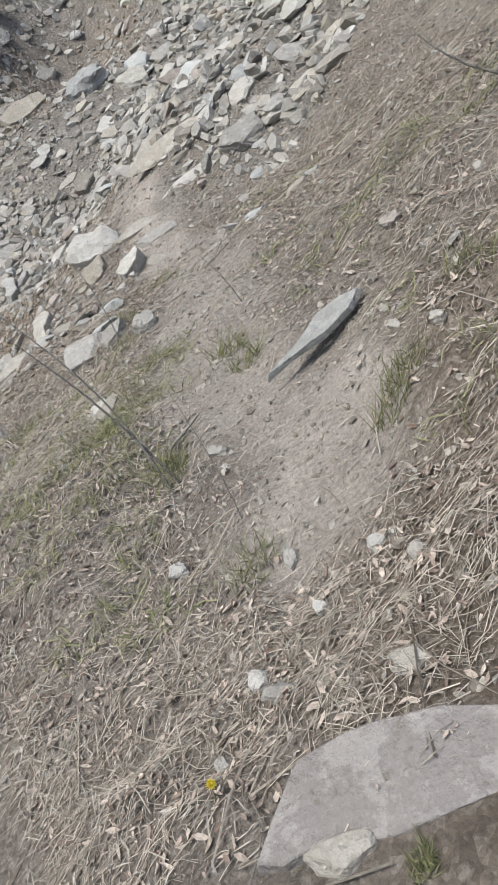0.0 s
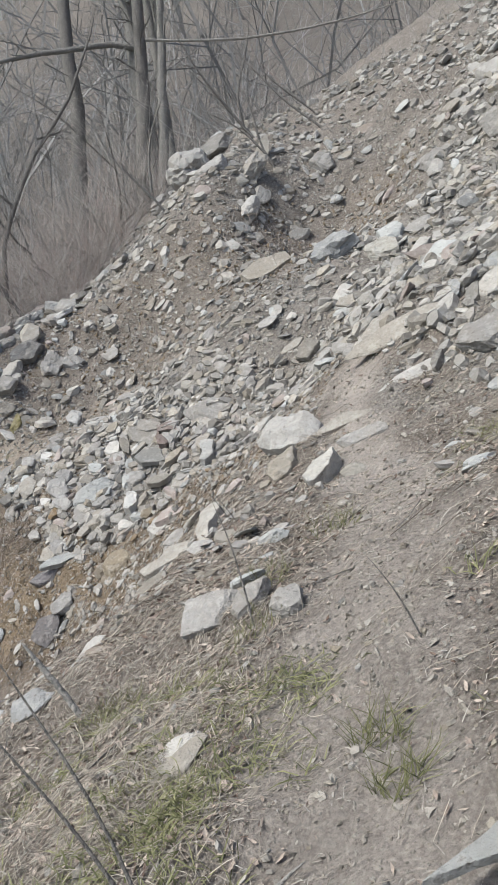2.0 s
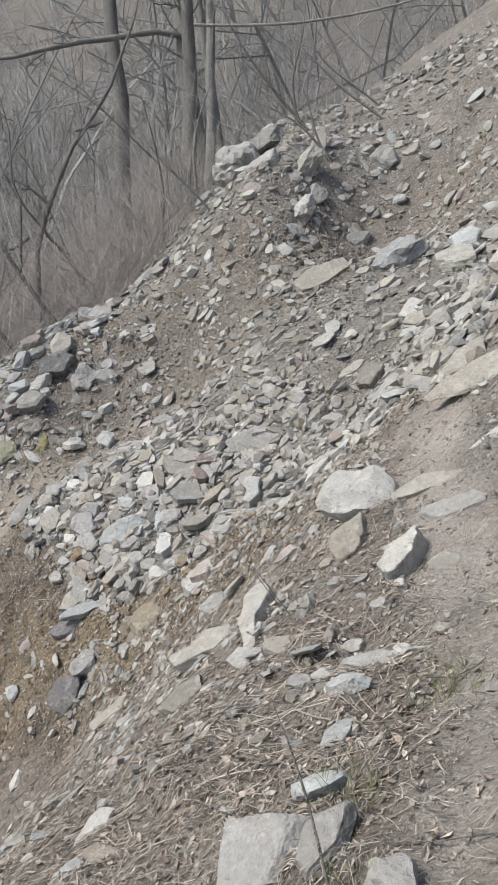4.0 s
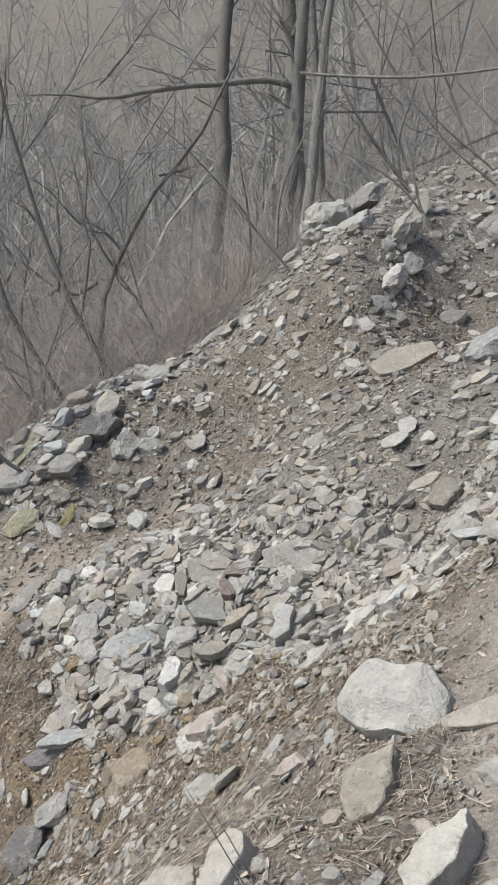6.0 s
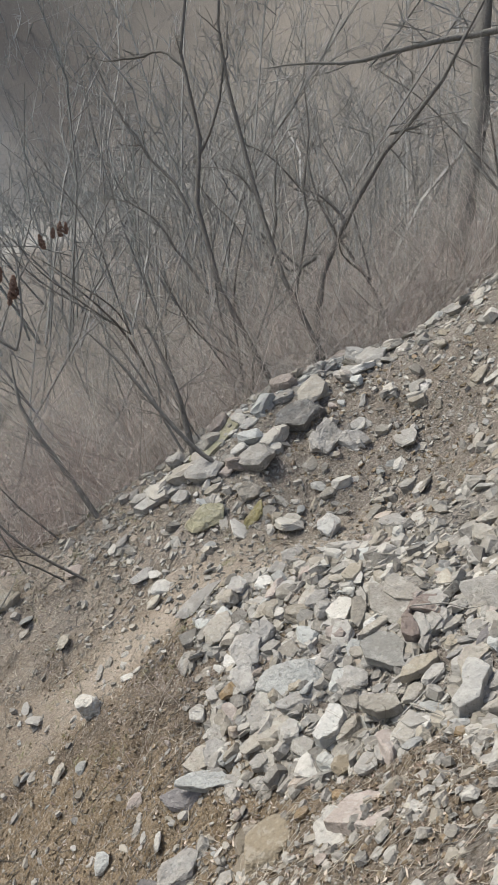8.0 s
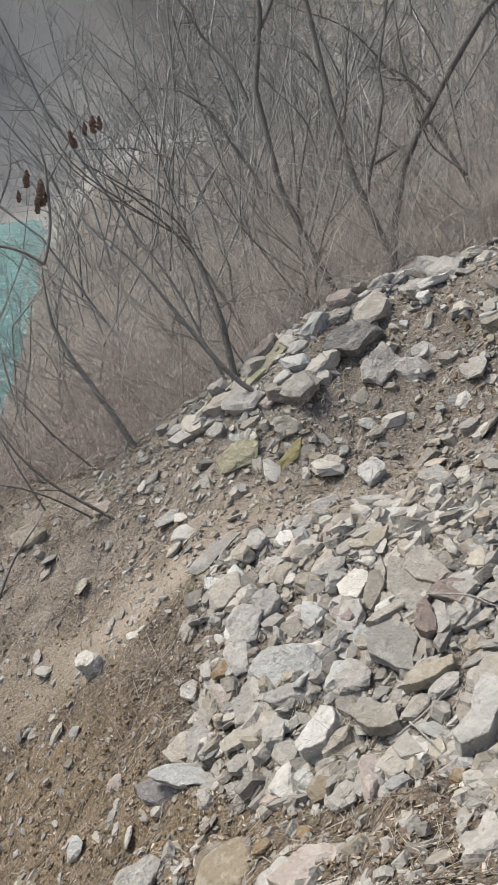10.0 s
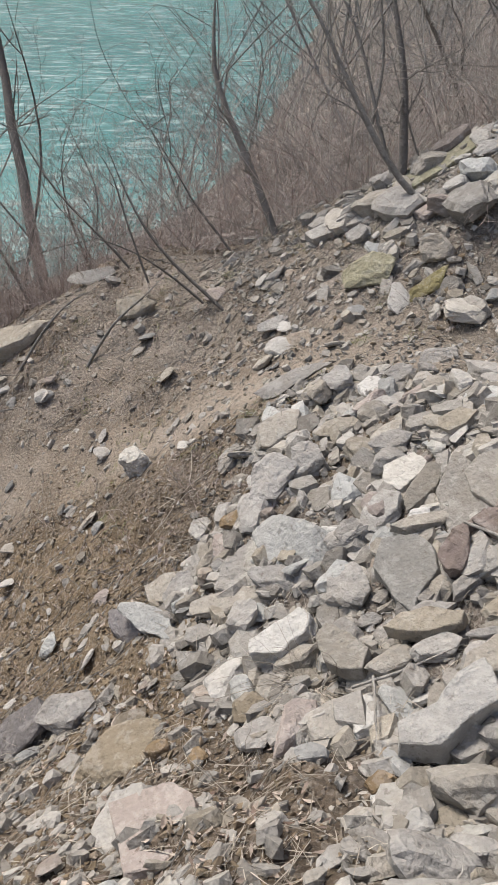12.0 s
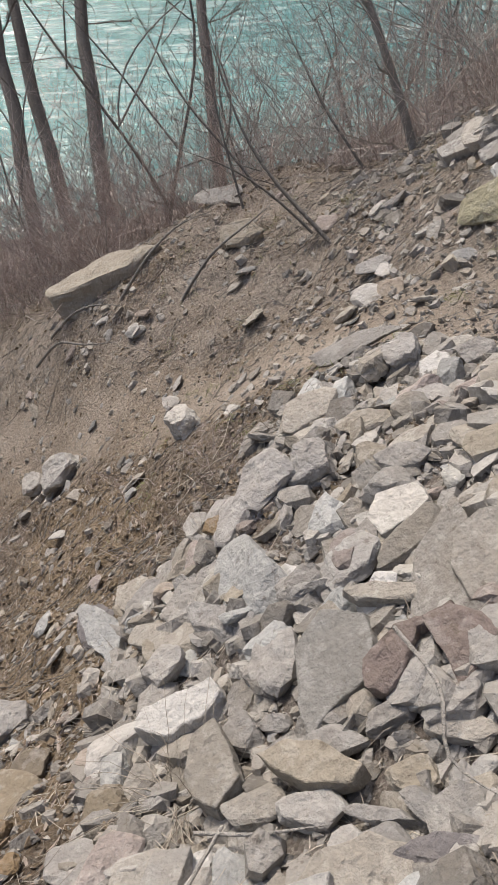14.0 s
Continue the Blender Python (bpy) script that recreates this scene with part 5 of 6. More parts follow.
shrub_z = [
    ([(-7.33, 9.29, -2.13), (-7.51, 8.99, -1.90), (-7.62, 8.76, -1.76), (-7.71, 8.30, -1.61)], 0.012, 0.004),
]
stem_1 = [
    ([(-0.22, 2.84, -0.10), (-0.25, 2.87, -0.05), (-0.34, 2.94, 0.09), (-0.43, 3.00, 0.21), (-0.56, 3.05, 0.33), (-0.74, 3.12, 0.48)], 0.004, 0.003),
    ([(-0.20, 2.33, 0.39), (-0.27, 2.31, 0.37), (-0.32, 2.33, 0.39)], 0.002, 0.001),
]
stem_2 = [
    ([(0.00, 2.57, -0.02), (-0.03, 2.61, 0.06), (-0.09, 2.67, 0.17), (-0.16, 2.73, 0.30)], 0.002, 0.002),
]
stem_3 = [
    ([(-0.61, 4.31, -0.10), (-0.70, 4.41, 0.10), (-0.79, 4.48, 0.23)], 0.004, 0.003),
]
stem_4 = [
    ([(1.09, 3.27, 0.91), (0.91, 3.27, 0.94), (0.79, 3.29, 0.98), (0.70, 3.31, 1.04), (0.64, 3.35, 1.11)], 0.006, 0.004),
]
stem_5 = [
    ([(-0.21, 2.90, -0.09), (-0.31, 2.92, 0.04), (-0.46, 2.95, 0.23), (-0.59, 2.96, 0.36), (-0.68, 2.97, 0.45)], 0.005, 0.003),
]
stem_6 = [
    ([(0.01, 3.84, 0.19), (-0.06, 3.86, 0.30), (-0.13, 3.87, 0.37)], 0.003, 0.002),
]
stem_7 = [
    ([(-1.38, 6.29, -0.64), (-1.56, 6.29, -0.41), (-1.69, 6.29, -0.26)], 0.003, 0.002),
]
stem_8 = [
    ([(-1.48, 6.45, -0.71), (-1.61, 6.45, -0.54), (-1.70, 6.45, -0.43)], 0.003, 0.002),
]
vine_9 = [
    ([(-3.24, 14.22, 1.55), (-3.53, 14.20, 1.83), (-3.75, 14.21, 2.14), (-4.24, 14.11, 2.42), (-4.52, 14.03, 2.53)], 0.021, 0.011),
]
vine_b = [
    ([(-3.02, 15.83, 2.40), (-3.42, 15.77, 2.71), (-3.97, 15.69, 3.14), (-4.12, 15.77, 3.56)], 0.020, 0.012),
]
vine_a = [
    ([(-2.96, 15.42, 2.25), (-3.46, 15.43, 2.59), (-4.00, 15.49, 3.14), (-4.36, 15.54, 3.51)], 0.023, 0.014),
]
vine_c = [
    ([(-3.28, 14.14, 1.53), (-3.58, 14.21, 1.91), (-3.71, 14.36, 2.45), (-3.88, 14.43, 2.78)], 0.021, 0.013),
]

grown("sumac", "bare grey sumac leaning over the brink with red seed heads", "tree", sumac_a, BARK_GREY, 1, 5, 0.5)
grown("sapling", "bare grey-brown sapling leaning out from the slope", "tree", sapling_b, BARK_GREY, 2, 7, 0.6)
grown("shrub", "bare thin shrub at the brink of the bank", "shrub", branch_c, BARK_DARK, 3, 5, 0.4)
grown("tree", "dark bare tree with one long crooked stem", "tree", limb_d, BARK_DARK, 4, 9, 0.9, True, 0.06)
grown("tree", "bare dark forked tree at the edge of the woods", "tree", sapling_e, BARK_DARK, 5, 12, 0.9, True, 0.17)
grown("tree", "bare dark many-branched tree at the edge of the woods", "tree", sapling_s, BARK_DARK, 9, 12, 0.9, True, 0.17)
grown("sapling", "bare leaning dark stem below the stony bank", "tree", sapling_f, BARK_DARK, 6, 8, 0.7)
grown("shrub", "bare grey twiggy shrub behind the stony ridge", "shrub", sapling_g, BARK_GREY, 7, 9, 0.6)
grown("sapling", "bare thin sapling behind the stony ridge", "tree", sapling_h, BARK_DARK, 8, 9, 0.8)
for k, (limbs, mat) in enumerate(((trunk_i, BARK_GREY), (trunk_j, BARK_GREY), (trunk_k, BARK_DARK), (trunk_l, BARK_GREY), (trunk_m, BARK_DARK), (trunk_n, BARK_GREY), (trunk_v, BARK_GREY))):
    grown("tree", "tall bare grey-barked tree in the woods behind the ridge", "tree", limbs, mat, 20 + k, 14, 1.8, True, 0.1)
for k, limbs in enumerate((trunk_o, trunk_p, trunk_q, trunk_r)):
    grown("tree", "slender bare tree rising from the bank above the river", "tree", limbs, BARK_DARK, 40 + k, 16, 1.2, True, 0.07)
grown("fallen_pole", "pale fallen branch hanging across the trees", "branch", pole_w, BARK_PALE, 50, 0, 0.3, False)
grown("shrub", "thin bare shrub on the edge above the river", "shrub", shrub_x, BARK_DARK, 51, 7, 0.4)
grown("shrub", "thin bare shrub on the edge above the river", "shrub", shrub_y, BARK_DARK, 52, 7, 0.4)
grown("shrub", "low bent bare shoot on the bank", "shrub", shrub_z, BARK_DARK, 53, 4, 0.3)
for k, limbs in enumerate((stem_1, stem_2, stem_3, stem_4, stem_5, stem_6, stem_7, stem_8)):
    grown("dry_stem", "thin dark dry weed stem beside the trail", "stem", limbs, BARK_DARK, 60 + k, 0, 0.1)
for k, limbs in enumerate((vine_9, vine_a, vine_b, vine_c)):
    grown("fallen_branch", "dark bare branch over the broken stones", "branch", limbs, BARK_DARK, 70 + k, 3, 0.3)

rw = random.Random(8)
for k in range(18):
    wy = 11.2 + 7.3 * k / 17 + rw.uniform(-0.3, 0.3)
    wx = float(brink(wy)) - rw.uniform(0.9, 5.0)
    wild_tree(wx, wy, rw.uniform(2.6, 5.2), 100 + k, (BARK_DARK, BARK_GREY, BARK_PALE)[k % 3], "small crooked bare tree on the bank behind the ridge", (rw.uniform(-0.3, 0.1), rw.uniform(-0.3, 0.2)), (0.0068, 0.006, 0.0042)[k % 3])

for k in range(9):
    wy = 5.2 + 4.6 * k / 8 + rw.uniform(-0.2, 0.2)
    wx = float(brink(wy)) - rw.uniform(1.0, 3.2)
    wild_tree(wx, wy, rw.uniform(2.0, 4.2), 140 + k, (BARK_DARK, BARK_GREY)[k % 2], "slim bare sapling on the bank above the river", (rw.uniform(-0.15, 0.15), rw.uniform(-0.15, 0.15)), 0.0055)


# sumac seed heads
def seed_head(x, y, z, tall, seed):
    rng = random.Random(seed)
    bm = bmesh.new()
    for k in range(70):
        t = rng.uniform(0, 1)
        a = rng.uniform(0, 6.28)
        r = 0.2 * tall * math.sin(math.pi * min(1, 0.18 + 0.82 * t)) * rng.uniform(0.5, 1)
        m = Matrix.Translation((r * math.cos(a), r * math.sin(a), (t - 0.5) * tall)) @ pose(0, 0, 0, rng.uniform(0, 90), rng.uniform(0, 90), 0)
        bmesh.ops.create_icosphere(bm, subdivisions=1, radius=tall * 0.1, matrix=m)
    ob = part("seed_head", bm, SEED)
    ob.matrix_world = pose(x, y, z, rng.uniform(-15, 15), rng.uniform(-15, 15), 0)
    return tagged(ob, "dark red upright sumac seed head on a bare twig", "seed head", "seed heads of the sumac")


seed_head(-8.78, 9.73, 0.64, 0.22, 0)
seed_head(-8.90, 9.64, 0.77, 0.15, 1)
seed_head(-8.87, 9.53, 0.62, 0.10, 2)
seed_head(-8.76, 9.66, 0.53, 0.14, 3)
seed_head(-8.83, 10.12, 1.10, 0.15, 4)
seed_head(-8.80, 10.25, 1.19, 0.11, 5)
seed_head(-8.78, 10.33, 1.23, 0.15, 6)
seed_head(-8.76, 10.39, 1.24, 0.12, 7)

rg = np.random.default_rng(31)


def thicket(name, label, mat, count, box, keep, tall, thick, shoots=4, twigs=3, lean=(0.0, 0.0), points=5, thin=0.55, sway=0.5, bend=0.5):
    x, y = strew(rg, count, box, keep)
    base = np.stack([x, y, lie(x, y) - 0.05], 1)
    up = np.stack([rg.normal(lean[0], sway, count), rg.normal(lean[1], sway, count), np.full(count, 1.0)], 1)
    length = tall[0] + (tall[1] - tall[0]) * rg.uniform(0, 1, count) ** 1.5
    p, r = stalks(rg, base, up, length, length * thick, points, bend)
    sets = [tubes(p, r)]
    if shoots:
        p1, r1 = offshoots(rg, p, r, shoots, 0.5 * np.repeat(length, shoots), thin, 3, 0.75)
        sets.append(tubes(p1, r1))
        if twigs:
            p2, r2 = offshoots(rg, p1, r1, twigs, 0.22 * np.repeat(np.repeat(length, shoots), twigs), 0.6, 2, 0.8)
            sets.append(tubes(p2, np.maximum(r2, 0.0012)))
    return tagged(part(name, together(*sets), mat), label, "brush", kind="stuff")


def past_brink(near, far):
    return lambda x, y: ((brink(y) - x > near) & (brink(y) - x < far)) * 1.0


thicket("brush", "dense bare reddish-brown brush along the brink", BRUSH, 1900, (-14, -5, 5, 18), past_brink(0.1, 2.6), (0.6, 2.4), 0.0025, 4, 3, (-0.15, 0.0))
thicket("brush", "tall bare brush on the bank below the brink", BRUSH, 850, (-20, -6, 3, 24), past_brink(2.0, 9.0), (1.0, 3.2), 0.0022, 4, 3, (-0.1, 0.0))
thicket("brush", "grey bare brush behind the stony ridge", BRUSH, 600, (-9, 8, 15, 32), lambda x, y: (y - 1.3 * np.clip(x + 6, 0, 12) > 17.5) * 1.0, (1.0, 3.2), 0.0035, 4, 3)
thicket("brush", "pale bare twigs crowding behind the stony ridge", TWIGS, 1600, (-12, -5.5, 10.5, 18.5), past_brink(0.0, 4.2), (0.9, 3.3), 0.0022, 5, 3, (-0.05, 0.0), 4, 0.5, 0.7, 0.7)
thicket("brush", "low purple-brown brush on the edge above the river", BRUSH, 1150, (-14, -8, 4.8, 10.4), past_brink(-0.25, 2.8), (0.5, 1.9), 0.0024, 5, 2, (0.0, 0.0), 4, 0.55, 0.5)
thicket("brush", "arching pale bare shoots along the brink", TWIGS, 330, (-11, -5.5, 6, 17), past_brink(-0.1, 1.6), (0.7, 2.0), 0.0036, 5, 2, (-0.15, 0.0), 6, 0.6, 0.7, 0.75)
thicket("weeds", "low dry weeds and twigs on the top of the slope", TWIGS, 420, (-5.2, 2.6, 13.8, 18), lambda x, y: np.clip(0.2 + 0.8 * step(14.0, 16.0, y) + 0.4 * rough(x, y, 0.8, 73), 0, 1), (0.3, 1.1), 0.0045, 4, 2, (0.0, 0.0), 4, 0.55, 0.6, 0.6)
thicket("ridge_scrub", "low dry scrub and roots on the broken edge", BRUSH, 500, (-8, -2, 10, 16), lambda x, y: kinds(x, y)[1] * 0.8 + (np.abs(brink(y) - x) < 0.5), (0.15, 0.6), 0.005, 3, 2)
thicket("woods", "bare grey woods on the slope beyond the ridge", FAR_WOOD, 300, (-45, 15, 19, 48), lambda x, y: ((y - 1.3 * np.clip(x + 6, 0, 12) > 20) & (lie(x, y) > -13.5)) * 1.0, (4, 14), 0.006, 15, 3, points=5, thin=0.4, sway=0.16)
thicket("woods", "bare grey woods climbing the hill behind", FAR_WOOD, 270, (-95, -12, 44, 105), lambda x, y: (lie(x, y) > -13.5) * 1.0, (7, 15), 0.007, 11, 3, points=5, thin=0.45, sway=0.15)
thicket("woods", "bare grey woods beside the river", FAR_WOOD, 300, (-60, -9, 10, 50), lambda x, y: ((brink(y) - x > 4) & (lie(x, y) > -13.5)) * np.clip(1.5 + x / 35, 0.15, 1), (3, 8), 0.0042, 14, 3, points=5, thin=0.4, sway=0.16)
thicket("undergrowth", "grey-brown bare undergrowth among the trees", FAR_WOOD, 550, (-40, 12, 14, 50), lambda x, y: ((brink(y) - x > 3) | (y - 1.3 * np.clip(x + 6, 0, 12) > 20)) * (lie(x, y) > -13.5) * np.clip(1.3 - y / 45, 0.15, 1), (1.0, 3.2), 0.0035, 5, 2, points=3, thin=0.5, sway=0.45)
thicket("far_woods", "hazy bare woods on the far bank", FAR_WOOD, 220, (-245, -35, 35, 178), lambda x, y: ((lie(x, y) > -13.6) & ((x < -150) | (y > 62 + 0.2 * x + 12))) * 1.0, (8, 18), 0.012, 7, 0, points=4, sway=0.15)

thicket("far_woods", "hazy bare woods climbing the far bank of the river", HAZY_BANK, 420, (-235, -150, 0, 190), lambda x, y: (lie(x, y) > -13.6) * 1.0, (7, 15), 0.016, 8, 0, points=4, thin=0.6, sway=0.2)


# dry grass: tufts of blades that lie downhill
def blades(name, label, mat, tufts, each, box, keep, lo, hi, wide, upright, slack=0.6, category="grass"):
    x, y = strew(rg, tufts, box, keep)
    n = tufts * each
    cx, cy = np.repeat(x, each) + rg.normal(0, 0.035, n), np.repeat(y, each) + rg.normal(0, 0.035, n)
    e = 0.1
    down = np.stack([-(lie(cx + e, cy) - lie(cx - e, cy)), -(lie(cx, cy + e) - lie(cx, cy - e))], 1) / (2 * e)
    down /= np.linalg.norm(down, axis=1)[:, None] + 1e-6
    a = rg.normal(0, 1.5, n)
    d = np.stack([down[:, 0] * np.cos(a) - down[:, 1] * np.sin(a), down[:, 0] * np.sin(a) + down[:, 1] * np.cos(a)], 1)
    length = rg.uniform(lo, hi, n)
    lift = rg.uniform(upright[0], upright[1], n)
    pts = []
    for k in range(3):
        t = k / 2
        px, py = cx + d[:, 0] * length * t * (1 - 0.35 * lift), cy + d[:, 1] * length * t * (1 - 0.35 * lift)
        arch = length * lift * (t - slack * t * t) + 0.006
        pts.append(np.stack([px, py, ground_z(px, py) + arch], 1))
    P = np.stack(pts, 1)
    side = np.stack([-d[:, 1], d[:, 0], rg.normal(0, 0.5, n)], 1)
    side /= np.linalg.norm(side, axis=1)[:, None]
    w = wide * rg.uniform(0.6, 1.3, n)
    verts = np.stack([P + side[:, None] * (w[:, None] * np.array([1, 0.8, 0.12]))[:, :, None], P - side[:, None] * (w[:, None] * np.array([1, 0.8, 0.12]))[:, :, None]], 2).reshape(-1, 3)
    quad = np.array([[0, 1, 3, 2], [2, 3, 5, 4]])
    faces = (quad[None] + (np.arange(n) * 6)[:, None, None]).reshape(-1, 4)
    return tagged(part(name, (verts, faces), mat), label, category, kind="stuff")


def grassy(x, y):
    bare = near_line(x, y, TRAIL, 0.15, 0.18)
    right = step(0.35, 0.7, x - np.interp(y, [0, 2.4, 3.6, 6.0, 8.0], [0.3, 0.2, -0.1, -0.45, -1.1]))
    left = step(0.2, 0.5, np.interp(y, [0, 2.4, 3.6, 6.0, 8.0], [0.35, 0.2, -0.1, -0.45, -1.1]) - x)
    slab = np.hypot((x - 0.27) / 0.27, (y - 1.51) / 0.14) < 1
    return (1 - slab) * np.clip(np.minimum(0.9, 0.06 + 0.5 * right + 0.85 * left * (1 - step(3.9, 5.6, y)) + 0.8 * (1 - step(2.0, 2.5, y))) * (1 - bare) * (0.6 + 0.5 * rough(x, y, 0.5, 41)), 0, 1) * (1 - 0.7 * inside(x, y, TALUS))


blades("dry_grass", "matted dry straw-coloured grass on the slope", STRAW, 2900, 11, (-2.8, 1.8, 1.5, 8.5), lambda x, y: grassy(x, y) * beside_walk(x, y), 0.025, 0.13, 0.001, (0.02, 0.6))
blades("thatch", "fine short crumbled straw over the earth", DEAD_LEAF, 3200, 5, (-2.6, 1.7, 1.5, 5.8), lambda x, y: beside_walk(x, y) * np.clip(0.25 + grassy(x, y), 0, 1), 0.01, 0.05, 0.0013, (0.05, 0.9))
blades("dry_grass", "thin dry grass among the stones", STRAW, 1000, 8, (-8.2, 0.5, 6.6, 13.0), lambda x, y: (0.4 + 0.6 * rough(x, y, 0.7, 42)) * off_trail(x, y) * (1 - 0.75 * step(-3.4, -4.4, x)), 0.05, 0.2, 0.0015, (0.02, 0.7))
blades("green_grass", "small fresh green tufts of grass", GREEN, 120, 22, (-1.6, 1.2, 1.5, 6.5), lambda x, y: beside_walk(x, y) * grassy(x, y) * (rough(x, y, 0.4, 43) > 0.25) * (y > 2.3), 0.03, 0.1, 0.002, (0.4, 1.1))
blades("dry_grass", "short dry grass on the bank above the brink", STRAW, 420, 9, (-8.8, -5.0, 6.2, 10.6), lambda x, y: river_side(x, y) * (x > brink(y)) * (0.5 + 0.5 * rough(x, y, 0.4, 72)), 0.04, 0.16, 0.0016, (0.05, 0.7))
blades("green_grass", "yellow-green young grass on the slope beside the trail", GREEN, 90, 24, (-1.25, -0.22, 2.7, 4.1), lambda x, y: beside_walk(x, y) * (0.5 + 0.5 * rough(x, y, 0.35, 74)), 0.03, 0.11, 0.0018, (0.2, 1.0))
blades("green_grass", "sparse green grass beside the lower trail", GREEN, 60, 14, (-8.4, -5.0, 8.0, 10.6), lambda x, y: 0.5 + 0.5 * rough(x, y, 0.5, 44), 0.03, 0.09, 0.002, (0.2, 0.9))


def litter_sticks(name, label, mat, count, box, keep, lo, hi, r):
    x, y = strew(rg, count, box, keep)
    a = rg.uniform(0, 6.28, count)
    length = rg.uniform(lo, hi, count)
    pts = []
    for k in range(3):
        t = (k / 2 - 0.5) * length
        px, py = x + np.cos(a) * t + rg.normal(0, 0.025, count) * length, y + np.sin(a) * t + rg.normal(0, 0.025, count) * length
        pts.append(np.stack([px, py, ground_z(px, py) + 0.006 + rg.uniform(0, 0.015, count)], 1))
    return tagged(part(name, tubes(np.stack(pts, 1), np.repeat(r * rg.uniform(0.5, 1.4, count)[:, None], 3, 1)), mat), label, "sticks", kind="stuff")


litter_sticks("dry_stalks", "broken dry stalks lying over stones and earth", STRAW, 1300, (-6, 2, 1, 11), lambda x, y: (0.6 + 0.4 * rough(x, y, 0.6, 51)) * off_trail(x, y), 0.06, 0.35, 0.0017)
litter_sticks("straw_bits", "short bits of straw strewn over the earth", STRAW, 5200, (-2.4, 1.4, 1.5, 5.5), lambda x, y: beside_walk(x, y) * (0.6 + 0.4 * rough(x, y, 0.3, 53)) * (1 - 0.8 * near_line(x, y, TRAIL, 0.2, 0.3)), 0.02, 0.09, 0.0009)
litter_sticks("straw_bits", "short bits of straw strewn over the lower bank", DEAD_LEAF, 1200, (-9, -4, 6.2, 10.5), lambda x, y: off_trail(x, y) * (0.6 + 0.4 * rough(x, y, 0.3, 54)), 0.02, 0.09, 0.0018)
litter_sticks("straw_bits", "bits of straw and dry stalks strewn below the trail", STRAW, 3600, (-3.6, 1.0, 4.6, 8.6), lambda x, y: (0.6 + 0.4 * rough(x, y, 0.3, 59)) * off_trail(x, y) * (1 - heaped(x, y)), 0.03, 0.2, 0.0014)
litter_sticks("dead_twigs", "dead brown twigs lying on the slope", BARK_DARK, 1200, (-8, 2, 1, 14), lambda x, y: (0.6 + 0.4 * rough(x, y, 0.6, 52)) * off_trail(x, y), 0.06, 0.3, 0.0024)

litter_sticks("dead_twigs", "tangled dead roots and twigs on the lower bank", BARK_DARK, 1500, (-9, -3.4, 6.0, 10.3), lambda x, y: (0.5 + 0.5 * rough(x, y, 0.5, 60)) * off_trail(x, y) * (1 - heaped(x, y)), 0.04, 0.28, 0.002)
thicket("root_tangle", "low tangle of dry roots and stalks on the bank", BRUSH, 720, (-8.9, -4.2, 6.8, 10.2), lambda x, y: np.clip(0.5 + rough(x, y, 0.5, 61), 0, 1) * off_trail(x, y) * (1 - heaped(x, y)), (0.12, 0.34), 0.006, 3, 2, (0.0, 0.0), 4, 0.6, 0.9, 0.8)

# clumps of dead straw, fallen stalks and bare roots
def straw_clump(x, y, wide, tall, count, seed):
    rng = np.random.default_rng(seed)
    a, r = rng.uniform(0, 6.28, count), wide * 0.3 * np.sqrt(rng.uniform(0, 1, count))
    bx, by = x + r * np.cos(a), y + r * np.sin(a)
    base = np.stack([bx, by, ground_z(bx, by)], 1)
    up = np.stack([np.cos(a) * rng.uniform(0.2, 2.2, count), np.sin(a) * rng.uniform(0.2, 2.2, count), np.full(count, 1.0)], 1)
    p, rad = stalks(rng, base, up, rng.uniform(0.4, 1.0, count) * tall, rng.uniform(0.0008, 0.002, count), 6, 0.4, 0.6)
    t = np.linspace(0, 1, 6)[None]
    p[:, :, 2] -= (rng.uniform(0.1, 0.7, count)[:, None] * tall) * t * t
    p[:, :, 2] = np.maximum(p[:, :, 2], ground_z(p[:, :, 0], p[:, :, 1]) + 0.02)
    return tagged(part("straw_clump", tubes(p, rad), STRAW), "sprawling clump of dead pale straw among the stones", "dry grass", "straw clumps")


straw_clump(-3.15, 8.82, 0.3, 0.42, 80, 1)
straw_clump(-3.54, 8.49, 0.25, 0.34, 40, 2)
straw_clump(-4.95, 9.12, 0.35, 0.3, 90, 3)
straw_clump(-4.42, 8.74, 0.3, 0.25, 50, 4)
straw_clump(-3.75, 7.77, 0.3, 0.35, 60, 5)
straw_clump(-1.02, 7.02, 0.22, 0.22, 70, 6)
straw_clump(-5.2, 10.35, 0.4, 0.3, 70, 7)
straw_clump(-2.75, 8.45, 0.3, 0.3, 40, 8)
straw_clump(-1.75, 6.85, 0.3, 0.26, 50, 9)
straw_clump(-0.1, 8.1, 0.5, 0.5, 60, 10)
